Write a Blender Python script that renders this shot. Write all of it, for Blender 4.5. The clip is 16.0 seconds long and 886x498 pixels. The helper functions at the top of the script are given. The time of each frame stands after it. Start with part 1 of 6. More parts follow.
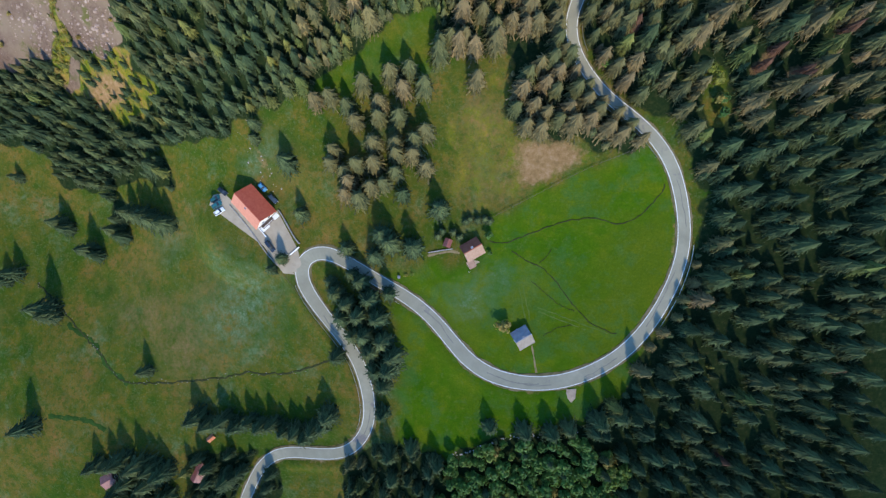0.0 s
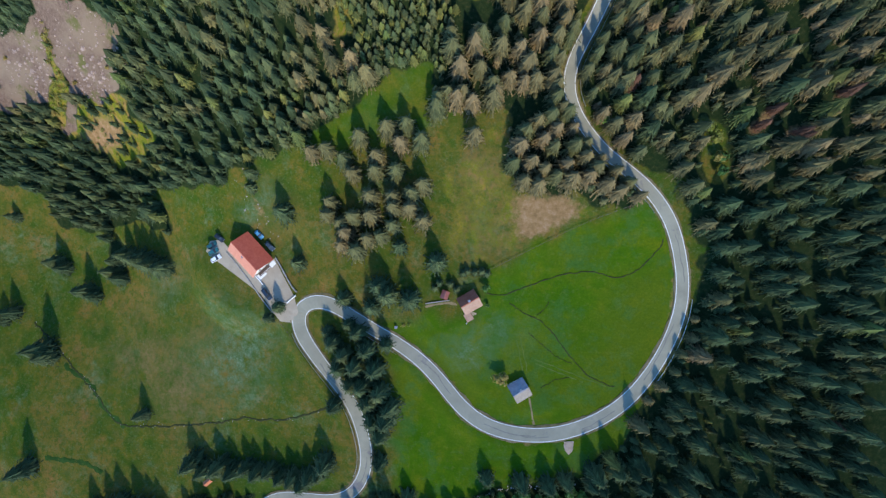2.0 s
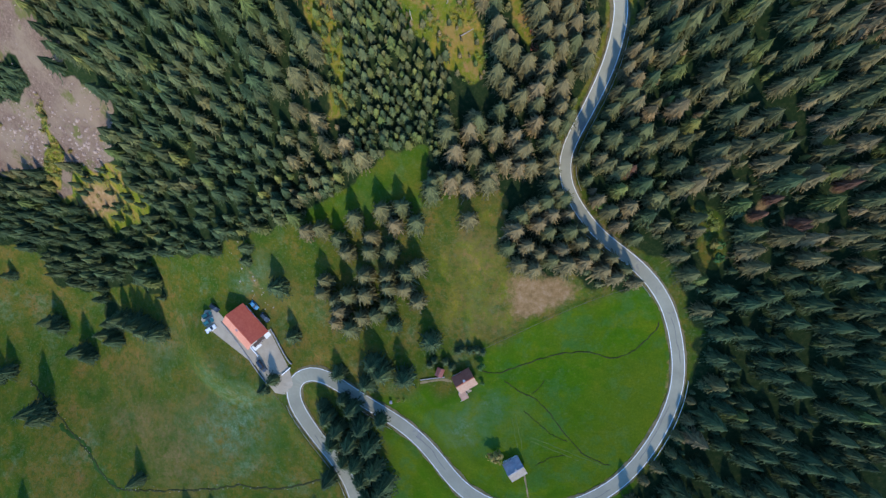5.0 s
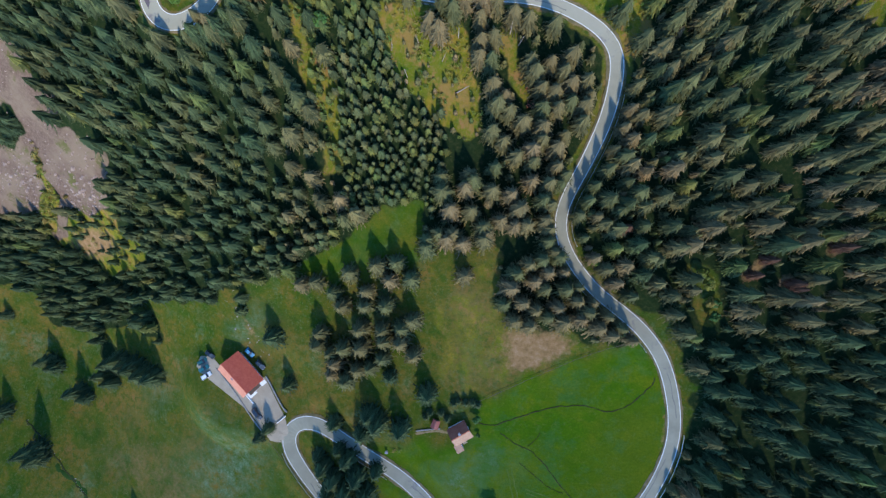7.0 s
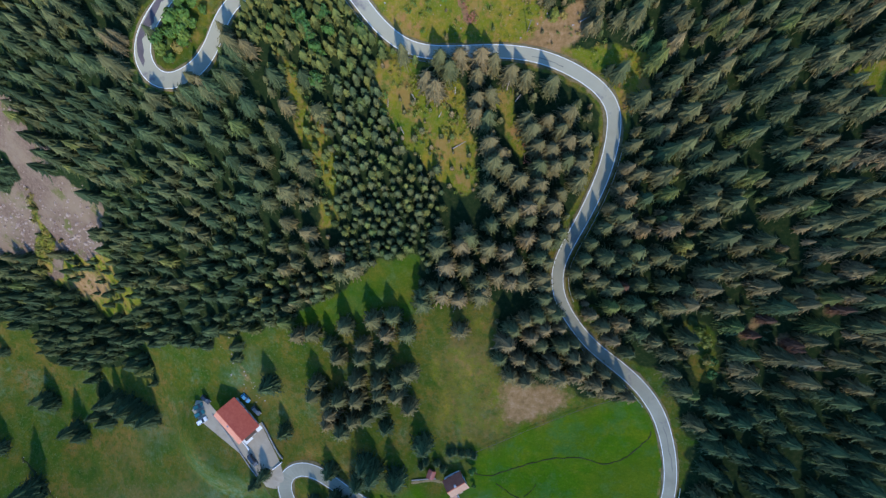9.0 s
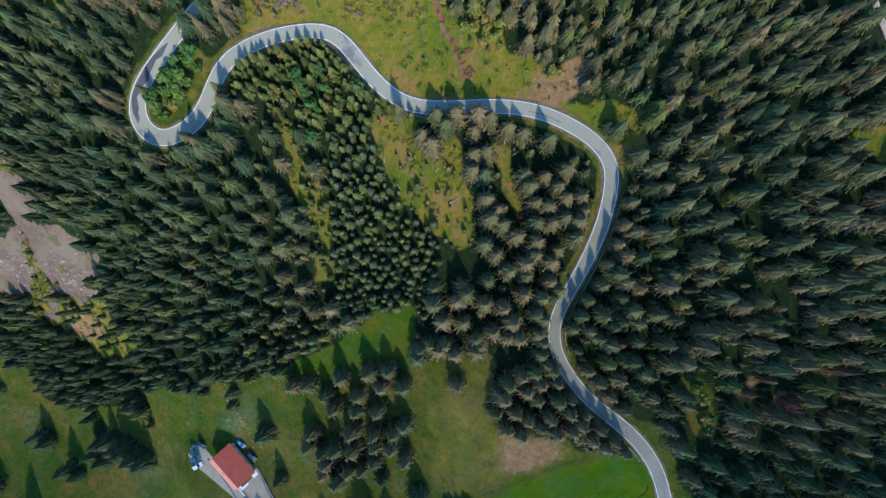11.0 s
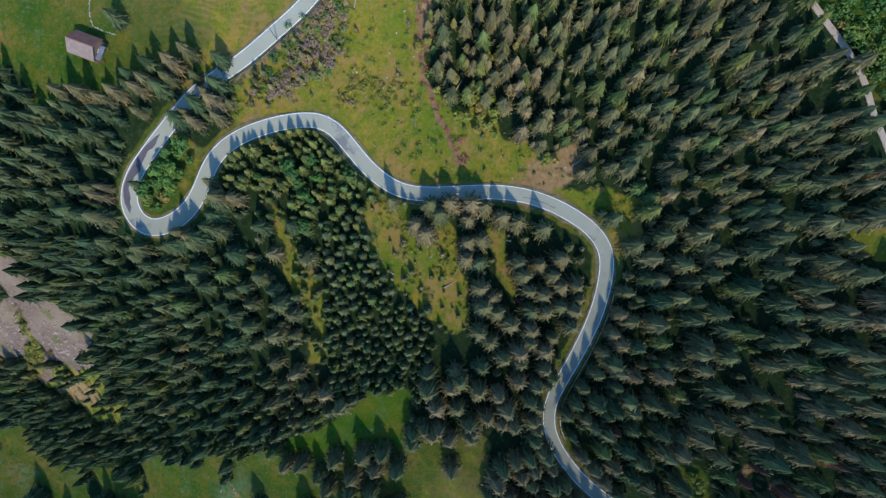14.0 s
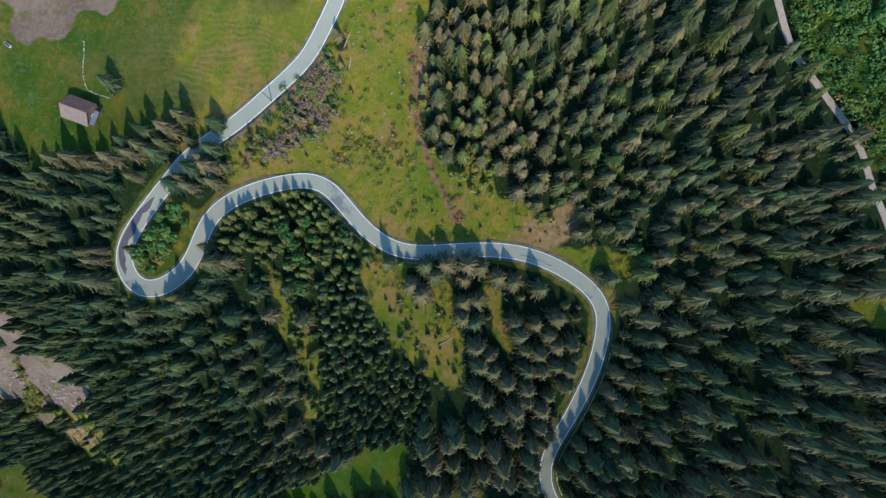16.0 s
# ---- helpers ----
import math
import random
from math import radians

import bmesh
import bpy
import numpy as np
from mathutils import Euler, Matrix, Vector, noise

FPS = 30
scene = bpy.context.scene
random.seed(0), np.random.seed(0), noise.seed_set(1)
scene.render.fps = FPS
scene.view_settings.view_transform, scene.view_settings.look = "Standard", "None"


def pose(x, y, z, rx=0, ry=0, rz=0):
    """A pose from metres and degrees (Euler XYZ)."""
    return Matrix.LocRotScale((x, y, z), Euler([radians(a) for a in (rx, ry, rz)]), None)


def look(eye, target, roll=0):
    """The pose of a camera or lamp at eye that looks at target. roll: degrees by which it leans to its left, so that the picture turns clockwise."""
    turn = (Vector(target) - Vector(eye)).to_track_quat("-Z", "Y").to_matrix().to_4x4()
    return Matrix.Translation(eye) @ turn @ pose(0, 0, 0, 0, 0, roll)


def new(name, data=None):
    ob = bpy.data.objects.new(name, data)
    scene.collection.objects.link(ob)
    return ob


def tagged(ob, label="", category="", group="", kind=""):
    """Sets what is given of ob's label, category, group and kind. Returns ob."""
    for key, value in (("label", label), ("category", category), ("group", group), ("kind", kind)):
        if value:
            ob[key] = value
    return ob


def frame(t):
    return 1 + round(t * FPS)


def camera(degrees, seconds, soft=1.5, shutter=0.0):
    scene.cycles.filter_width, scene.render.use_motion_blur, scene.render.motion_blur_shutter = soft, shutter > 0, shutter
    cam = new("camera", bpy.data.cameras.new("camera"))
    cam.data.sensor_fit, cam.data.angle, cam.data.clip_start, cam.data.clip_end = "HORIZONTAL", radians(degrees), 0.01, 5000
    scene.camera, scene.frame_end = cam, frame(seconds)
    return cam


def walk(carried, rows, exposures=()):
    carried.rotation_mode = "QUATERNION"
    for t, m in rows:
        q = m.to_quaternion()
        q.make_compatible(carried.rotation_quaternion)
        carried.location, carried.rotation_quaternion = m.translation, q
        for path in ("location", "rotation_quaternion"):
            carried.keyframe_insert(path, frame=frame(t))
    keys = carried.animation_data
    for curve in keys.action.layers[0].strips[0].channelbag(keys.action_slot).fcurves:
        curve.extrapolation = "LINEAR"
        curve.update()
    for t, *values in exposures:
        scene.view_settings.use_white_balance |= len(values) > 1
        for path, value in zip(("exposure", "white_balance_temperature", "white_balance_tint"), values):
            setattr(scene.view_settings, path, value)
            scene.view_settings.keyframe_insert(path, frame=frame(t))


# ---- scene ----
from collections import defaultdict

cam = camera(80.0, 16.0, 1.35)
# seconds, eye x y z, tilt forward, roll, yaw; the drone looks almost straight down and flies north
ROWS = [
    (0.0, 0.00, 0.00, 196.00, 3.33, 0.03, -0.00),
    (0.5, 0.32, 4.67, 196.09, 3.31, 0.05, 0.03),
    (1.0, 0.67, 9.48, 196.16, 3.30, 0.07, 0.05),
    (1.5, 0.96, 14.19, 196.19, 3.28, 0.09, 0.09),
    (2.0, 1.28, 18.99, 196.22, 3.26, 0.11, 0.12),
    (2.5, 1.63, 23.65, 196.25, 3.23, 0.12, 0.16),
    (3.0, 1.95, 28.39, 196.35, 3.22, 0.15, 0.20),
    (3.5, 2.26, 32.96, 196.49, 3.20, 0.17, 0.22),
    (4.0, 2.57, 37.71, 196.67, 3.20, 0.20, 0.24),
    (6.5, 4.40, 61.01, 197.43, 3.14, 0.21, 0.33),
    (7.0, 4.72, 65.76, 197.55, 3.12, 0.21, 0.36),
    (7.5, 4.98, 70.34, 197.68, 3.07, 0.19, 0.39),
    (8.0, 5.23, 75.04, 197.83, 3.03, 0.18, 0.44),
    (8.5, 5.45, 79.55, 197.93, 2.99, 0.17, 0.48),
    (9.0, 5.73, 84.10, 197.96, 2.98, 0.16, 0.52),
    (11.5, 7.09, 105.95, 198.02, 3.02, 0.19, 0.67),
    (12.0, 7.37, 110.45, 198.09, 3.05, 0.19, 0.69),
    (12.5, 7.64, 114.89, 198.14, 3.05, 0.19, 0.71),
    (13.0, 7.89, 119.41, 198.18, 3.04, 0.20, 0.71),
    (13.5, 8.18, 123.94, 198.26, 2.99, 0.21, 0.72),
    (14.0, 8.52, 128.69, 198.36, 2.91, 0.23, 0.72),
    (14.5, 8.87, 133.39, 198.48, 2.81, 0.27, 0.72),
    (15.0, 9.26, 138.28, 198.62, 2.71, 0.32, 0.70),
    (15.5, 9.64, 143.01, 198.72, 2.59, 0.37, 0.68),
    (16.0, 10.03, 147.87, 198.81, 2.48, 0.41, 0.64),
]
walk(cam, [(t, pose(x, y, z, tilt, roll, yaw)) for t, x, y, z, tilt, roll, yaw in ROWS], [(0, 0.12, 5930, -5), (2, 0.11, 5800, -5), (6.5, 0.09, 5560, -4), (9, 0.04, 5500, -5), (12, 0.0, 5580, -7), (14.5, 0.0, 5600, -9), (16, 0.0, 5750, -11)])

# ---------------------------------------------------------------- light
SUN_ELEV, SUN_AZ = 41.0, 167.0          # degrees; azimuth clockwise from north (+y)
world = bpy.data.worlds.new("sky")
scene.world = world
world.use_nodes = True
wn = world.node_tree
sky = wn.nodes.new("ShaderNodeTexSky")
sky.sky_type, sky.sun_disc = "NISHITA", False
sky.sun_elevation, sky.sun_rotation = radians(SUN_ELEV), radians(SUN_AZ)
sky.altitude, sky.ozone_density = 1200, 9.0
wn.links.new(sky.outputs[0], wn.nodes["Background"].inputs[0])
wn.nodes["Background"].inputs[1].default_value = 0.40
sun_data = bpy.data.lights.new("sun", "SUN")
sun_data.energy, sun_data.angle, sun_data.color = 4.4, radians(0.6), (1.0, 0.79, 0.65)
sun = new("sun", sun_data)
el, az = radians(SUN_ELEV), radians(SUN_AZ)
sun.matrix_world = look((0, 0, 0), (-math.sin(az) * math.cos(el), -math.cos(az) * math.cos(el), -math.sin(el)))

# ---------------------------------------------------------------- plan
# the slope: a tilted plain with swells and hollows on a 60 m net
PLAIN = [-2.8471, 0.1618, 0.2794]
SWELLS = [9.3, -0.3, -2.2, 2.4, 2.0, 0.4, 0.1, 5.6, 1.2, -0.5, 7.1, 3.9, 1.4, 1.2, -15.0, 0.6, 2.0, -0.2, -6.5, -2.3, 1.8, -19.9, -7.6, -4.3, -0.1, 6.6, -0.7, 0.5, -1.4, 11.2, 11.7, 1.0, -8.7, -1.4, 2.8, 3.1, 9.5, -0.1, -4.3, -8.8, 6.3, 5.6, 0.9, 1.7, -2.8, -0.0, 2.4, 6.6, 3.0]
NET = [(gx, gy) for gy in range(-110, 251, 60) for gx in range(-180, 181, 60)]
SPREAD = 50.0

ROAD_SOUTH = [(-98, -118), (-92, -107), (-86.6, -95.7), (-81.2, -84.5), (-75.8, -76.9), (-67.8, -72.4), (-56.3, -72.0), (-45.1, -71.7), (-36.5, -68.4), (-30.7, -60.5), (-28.8, -52.1), (-29.7, -42.9), (-32.2, -33.9), (-35.6, -27.3), (-40.5, -20.7), (-46.1, -14.2), (-51.7, -6.5), (-55.1, 0.1), (-54.8, 6.7), (-50.0, 10.3), (-43.1, 10.2), (-35.3, 5.9), (-25.5, 0.1), (-15.8, -5.2), (-7.3, -11.1), (0.1, -18.8), (6.4, -27.2), (13.8, -33.5), (22.1, -36.9), (32.4, -38.4), (42.6, -37.6), (52.7, -34.3), (61.6, -29.2), (69.4, -22.3), (75.9, -13.0), (80.3, -3.9), (83.1, 5.0), (84.1, 13.8), (83.0, 22.5), (80.9, 31.0), (77.7, 39.3)]
ROAD_MIDDLE = [(72.6, 46.5), (66.5, 52.5), (59.8, 57.5), (54.1, 62.1), (49.3, 67.7), (45.4, 73.3), (43.0, 78.8), (42.3, 84.4), (43.3, 89.9), (46.3, 96.2), (49.7, 102.5), (53.0, 109.7), (55.9, 116.7), (58.0, 125.0), (58.9, 133.0), (57.9, 138.2), (54.3, 143.4), (48.2, 147.7), (39.5, 152.3), (29.1, 154.8), (18.6, 154.9), (8.1, 154.0), (-2.3, 153.5)]
ROAD_NORTH = [(-9.1, 156.2), (-15.0, 160.6), (-19.9, 166.4), (-23.9, 171.2), (-28.8, 174.4), (-35.2, 174.2), (-43.2, 172.3), (-51.1, 169.1), (-56.7, 165.4), (-60.6, 160.5), (-62.8, 154.7), (-65.7, 148.9), (-70.4, 144.4), (-76.9, 141.3), (-81.9, 142.9), (-84.6, 147.1), (-85.0, 152.0), (-82.5, 157.8), (-78.4, 162.6), (-74.0, 168.3), (-69.8, 173.2), (-65.0, 179.7), (-58.7, 184.7), (-52.4, 188.9), (-46.1, 194.5), (-39.6, 200.6), (-33.9, 205.5), (-29.8, 210.2), (-26.7, 215.5), (-23.8, 220.7), (-21.5, 225.0), (-19.4, 231.3), (-17, 242), (-15, 256)]
TRACK_EAST = [(80, 236), (86, 221), (89, 214), (91, 209), (94, 202), (98, 198), (102, 193), (106, 188), (111, 182), (114, 176), (116, 170), (119, 166), (123, 158), (128, 148)]
ROAD_HALF = 2.9          # widest, on the bends

# open ground
MEADOW = [(-260, 66), (-189, 62), (-180, 45), (-152, 39), (-149, 26), (-117, 24), (-113, 42), (-123, 56), (-104, 55), (-85, 55), (-77, 62), (-66, 64), (-49, 68), (-35, 69), (-28, 80), (-16, 84), (-5, 83), (1, 78), (10, 77), (23, 78), (22, 58), (29, 49), (48, 48), (52, 43), (70, 46), (74, 56), (81, 49), (84, 37), (89, 30), (90, 19), (87, 11), (83, -3), (77, -15), (69, -32), (66, -42), (51, -51), (37, -58), (22, -59), (3, -68), (-21, -66), (-52, -69), (-112, -75), (-110, -88), (-114, -102), (-155, -102), (-164, -120), (-260, -135)]
WOOD_MIDDLE = [(-47, 66), (-37, 69), (-28, 75), (-4, 77), (-1, 66), (-2, 36), (-17, 35), (-30, 30), (-37, 35), (-44, 43), (-43, 55)]
FIELD_SOUTH = [(-67, -78), (-40, -75), (-43, -92), (-45, -105), (-76, -108), (-69, -86)]
BROADLEAF_SOUTH = [(3, -68), (22, -60), (55, -57), (66, -70), (60, -101), (-6, -108)]
MEADOW_NORTH = [(-160, 260), (-140, 191), (-118, 186), (-110, 178), (-103, 176), (-87, 176), (-82, 182), (-70, 188), (-59, 187), (-48, 196), (-36, 205), (-28, 216), (-22, 260)]
CLEARING_NORTH = [(-21, 260), (6, 260), (5, 215), (1, 211), (2, 195), (4, 182), (20, 180), (23, 174), (39, 166), (49, 166), (46, 157), (34, 157), (-6, 158), (-16, 165), (-24, 175), (-35, 177), (-51, 172), (-43, 179), (-29, 189), (-22, 197), (-20, 210)]
CLEARING_MIDDLE = [(-19.5, 147.9), (-12.5, 151.5), (-4.7, 148.6), (-1.2, 144.1), (5.0, 141.0), (9.5, 145.4), (13.1, 140.4), (13.7, 133.5), (15.9, 131.9), (15.7, 123.2), (17.1, 112.6), (13.5, 108.2), (8.0, 111.7), (4.3, 116.9), (-1.2, 120.2), (-7.4, 123.4), (-12.7, 132.5), (-17.4, 139.6)]
GLADE_MIDDLE = [(20.8, 145.8), (25.6, 145.8), (26.3, 140.8), (30.4, 132.1), (33.8, 126.0), (33.4, 120.7), (27.8, 122.4), (24.7, 128.6), (22.8, 135.6)]
OCHRE_BAND = [(-26.9, 184.1), (-15.8, 186.1), (-1.9, 187.7), (1.6, 180.1), (-7.6, 177.8), (-22.5, 178.8)]
YELLOW_EDGES = [[(12.8, 184.0), (21.1, 184.9), (23.1, 176.1), (19.5, 172.2), (15.3, 174.7)], [(16.3, 194.8), (20.8, 195.0), (22.7, 187.6), (17.8, 187.2)], [(33.2, 166.8), (40.6, 168.4), (42.5, 164.0), (36.7, 162.3)]]
GREEN_STRIP = [(-48.8, 67.8), (-43.3, 71.8), (-36.9, 74.2), (-31.4, 79.0), (-23.2, 85.2), (-13.5, 88.9), (-3.6, 91.0), (-2.1, 88.3), (-4.4, 81.8), (-4.5, 74.3), (-3.1, 72.0), (-11.9, 68.0), (-27.9, 66.0), (-40.5, 65.7)]
SHADED_NOOK = [(-148.3, 42.2), (-135.4, 45.5), (-125.9, 42.8), (-116.2, 39.6), (-113.4, 22.6), (-133.7, 26.1), (-145.8, 33.3)]
OPEN_WOOD = [(-48, 66), (-48, 40), (-37, 26), (0, 28), (20, 46), (60, 44), (66, 50), (56, 59), (46, 70), (42, 80), (42.5, 90), (48, 99), (53, 110), (57, 124), (57, 134), (50, 145), (30, 152), (-5, 151), (-1, 100), (3, 93), (-3, 90), (-25, 70)]
GAP_WEST = [(-44, 152), (-37, 143), (-32, 131), (-27, 115), (-30, 100), (-35, 100), (-34, 115), (-40, 130), (-44, 140), (-48, 149)]
BANK_NORTH = [(-50, 189), (-35, 203), (-27, 212), (-21, 212), (-20, 194), (-28.6, 185.7), (-43, 178), (-53, 174), (-54, 182)]
YOUNG_WOOD = [(-29, 148), (-16, 148), (-8, 119), (3, 120), (7, 105), (1, 91), (-17, 88), (-27, 90), (-30, 119), (-32, 134)]
HAIRPIN = [(-79, 154), (-74, 163), (-68, 168), (-63, 165), (-64, 156), (-68, 149), (-74, 146), (-80, 149)]
SCRUB_WEST = [(-52, 151), (-58, 157), (-51, 167), (-38, 169), (-27, 169), (-16, 155), (-14, 148), (-29, 148), (-33, 137), (-40, 153)]
BARE_SPOTS = [(100.0, 67.2), (112.2, 62.9), (122.6, 75.4), (104.1, 71.7), (111.5, 64.5), (61.2, 81.6), (132.8, -30.1), (98.5, -63.7)]
GREEN_SPOTS = [(90.2, 58.3), (53.7, 71.4), (87.6, 64.8), (89.3, 57.9), (90.6, 53.9), (87.9, 63.5), (85.5, 67.4)]
SCREE_STRIP = [(-151.0, 116.2), (-150.1, 111.5), (-152.0, 103.0), (-150.4, 98.9), (-151.4, 93.6), (-162.2, 85.1), (-165.2, 92.0), (-157.3, 102.3), (-154.3, 110.9)]
SCREE_COPSE = [(-166.0, 128.2), (-152.7, 125.8), (-153.1, 119.8), (-163.1, 115.3), (-177.8, 116.3)]
VERGE_EAST = [(45.0, 154.3), (49.1, 158.7), (56.3, 157.1), (66.8, 152.6), (67.2, 138.7), (61.6, 138.7), (58.0, 147.6), (52.4, 151.3)]
BUSHY_EDGE = [(-2.0, 200.2), (3.0, 200.3), (7.3, 189.2), (24.7, 179.5), (25.0, 170.3), (14.5, 172.8), (3.9, 184.3)]
GLADE_EAST = [(118, 142), (124, 144), (133, 144), (135, 135), (123, 134)]
SCREE = [(-225, 165), (-167.7, 151.7), (-139.5, 143.6), (-136.2, 137.8), (-135.9, 132.3), (-129.6, 126.8), (-133.2, 119.7), (-121.7, 115.6), (-117.7, 108.9), (-117.7, 102.6), (-123.0, 92.3), (-135.8, 88.8), (-148.2, 92.5), (-156.4, 81.5), (-164.5, 84.0), (-165.1, 90.9), (-168.9, 92.1), (-187.6, 90.0), (-225, 91)]
GRASS_SCREE = [(-166.0, 90.9), (-162.2, 85.1), (-156.4, 81.5), (-148.9, 91.4), (-135.8, 88.8), (-123.5, 91.4), (-121.0, 85.1), (-113.9, 77.5), (-115.4, 69.8), (-130.6, 66.1), (-140.3, 67.2), (-149.5, 74.4), (-157.0, 79.2), (-164.1, 81.6)]
SCRUB_EAST = [(88, 221), (93, 209), (98, 200), (105, 191), (111, 183), (118, 172), (142, 150), (142, 200), (122, 236), (85, 240)]
MOWN = [(-33, 8), (-27, 2), (-16, 3), (-2, 8), (6, 4), (10, 3), (18, 14), (16, 22), (27, 27), (43, 35), (54, 40), (70, 46), (78, 40), (84, 22), (84, 5), (77, -15), (66, -42), (51, -50), (20, -60), (2, -68), (-20, -64), (-18, -30), (-20, -6)]
DRY_STRIP = [(-5, 83), (1, 75), (8, 60), (20, 76), (24, 58), (30, 49), (50, 47), (60, 43), (43, 36), (27, 28), (12, 22), (0, 30), (-1, 60)]
LOT_NORTH = [(-117, 224), (-117, 218), (-113, 214), (-108, 212), (-100, 214), (-93, 218), (-87, 222), (-82, 224), (-78, 228), (-80, 231), (-118, 231)]
YARD = [(-94, 30), (-92.5, 34), (-87, 34.4), (-84.2, 31.7), (-72.5, 20.5), (-65, 27), (-56.5, 12), (-55, 6), (-57.6, 2), (-62.5, 2.5), (-66.0, 7.6), (-70, 13)]
SLIM_WOODS = [(-260, 20), (-110, 30), (-70, 58), (-40, 75), (-42, 92), (-60, 110), (-80, 120), (-95, 135), (-110, 260), (-260, 260)]
WOODS_REACH = [(-232, -118), (-232, 90), (-190, 155), (-150, 250), (125, 250), (145, 150), (146, -118)]


def inside(poly, x, y):
    """Whether points lie in a polygon (numpy)."""
    x, y = np.asarray(x, float), np.asarray(y, float)
    res = np.zeros(np.broadcast(x, y).shape, bool)
    n = len(poly)
    for i in range(n):
        (x0, y0), (x1, y1) = poly[i], poly[(i + 1) % n]
        if y0 == y1:
            continue
        res ^= ((y0 > y) != (y1 > y)) & (x < (x1 - x0) * (y - y0) / (y1 - y0) + x0)
    return res


def spline(points, step):
    """A smooth line through points of a plan, at even steps."""
    p = np.array(points, float)
    p = np.vstack([2 * p[0] - p[1], p, 2 * p[-1] - p[-2]])
    out = []
    for i in range(1, len(p) - 2):
        t = np.linspace(0, 1, 12, endpoint=False)[:, None]
        a, b, c, d = p[i - 1:i + 3]
        out.append(0.5 * (2 * b + (c - a) * t + (2 * a - 5 * b + 4 * c - d) * t ** 2 + (3 * b - a - 3 * c + d) * t ** 3))
    out = np.vstack(out + [p[-2:-1]])
    for _ in range(3):
        out[6:-6] = (out[0:-12] + 2 * out[3:-9] + 2 * out[6:-6] + 2 * out[9:-3] + out[12:]) / 8
    s = np.r_[0, np.cumsum(np.hypot(*np.diff(out, axis=0).T))]
    u = np.arange(0, s[-1], step)
    return np.stack([np.interp(u, s, out[:, 0]), np.interp(u, s, out[:, 1])], 1)


def swell(x, y):
    x, y = np.asarray(x, float), np.asarray(y, float)
    z = PLAIN[0] + PLAIN[1] * x + PLAIN[2] * y
    for (gx, gy), w in zip(NET, SWELLS):
        z = z + w * np.exp(-((x - gx) ** 2 + (y - gy) ** 2) / (2 * SPREAD ** 2))
    return z


def ripple(x, y):
    """Small unevenness of the turf, at two sizes."""
    return (0.35 * np.sin(x * 0.21 + 1.3 * np.sin(y * 0.13)) * np.sin(y * 0.19 + 0.7)
            + 0.12 * np.sin(x * 0.71 + y * 0.43 + 2 * np.sin(y * 0.31)) + 0.07 * np.sin(1.3 * x - 0.9 * y))


main = spline(ROAD_SOUTH + ROAD_MIDDLE + ROAD_NORTH, 1.5)
track = spline(TRACK_EAST, 1.5)


def profile(line):
    z = swell(line[:, 0], line[:, 1])
    k = np.ones(21) / 21
    return np.convolve(np.pad(z, 10, mode="edge"), k, "valid")


main_z, track_z = profile(main), profile(track)
main_half = (2.26 + 0.42 * np.clip(np.exp(-((main[:, 0] - 25) / 45) ** 2 - ((main[:, 1] + 30) / 24) ** 2) + np.exp(-((main[:, 0] + 50) / 14) ** 2 - ((main[:, 1] - 4) / 14) ** 2)
                                  + np.exp(-((main[:, 0] + 76) / 14) ** 2 - ((main[:, 1] - 148) / 14) ** 2), 0, 1)
             - 0.36 * np.exp(-((main[:, 0] - 50) / 22) ** 2 - ((main[:, 1] - 80) / 30) ** 2))


def near(line, x, y):
    """Distance to a line and the index of its nearest point (numpy, in slices)."""
    x, y = np.ravel(x), np.ravel(y)
    dist, idx = np.empty(len(x)), np.empty(len(x), int)
    for i in range(0, len(x), 20000):
        d = (x[i:i + 20000, None] - line[:, 0]) ** 2 + (y[i:i + 20000, None] - line[:, 1]) ** 2
        idx[i:i + 20000] = d.argmin(1)
        dist[i:i + 20000] = np.sqrt(d.min(1))
    return dist, idx


def height(x, y):
    """The ground, levelled under the roads and the yard."""
    shape = np.broadcast(x, y).shape
    x, y = np.ravel(x).astype(float), np.ravel(y).astype(float)
    z = swell(x, y) + ripple(x, y)
    for line, lz, half in ((main, main_z, ROAD_HALF), (track, track_z, 1.4)):
        d, i = near(line, x, y)
        k = np.clip((d - half - 1.6) / 5.0, 0, 1)
        k = k * k * (3 - 2 * k)
        bed = np.where(d < half + 0.6, 0.45, 0.13)
        z = k * z + (1 - k) * (lz[i] - bed)
    k = np.clip((np.hypot((x + 74) / 24, (y - 21) / 20) - 0.75) / 0.5, 0, 1)
    z = k * z + (1 - k) * (-10.3 + 0.10 * (x + 74) - 0.02 * (y - 21))
    return z.reshape(shape)


def ground_z(x, y):
    return float(height(np.array([x]), np.array([y]))[0])


# ---------------------------------------------------------------- materials
def material(name, rough=0.8, metal=0.0):
    m = bpy.data.materials.new(name)
    m.use_nodes = True
    b = m.node_tree.nodes["Principled BSDF"]
    b.inputs["Roughness"].default_value, b.inputs["Metallic"].default_value = rough, metal
    b.inputs["Diffuse Roughness"].default_value = 0.0 if metal else 1.0
    return m, m.node_tree, b


def node(nt, kind, **values):
    n = nt.nodes.new(kind)
    for k, v in values.items():
        n.inputs[k.replace("_", " ")].default_value = v
    return n


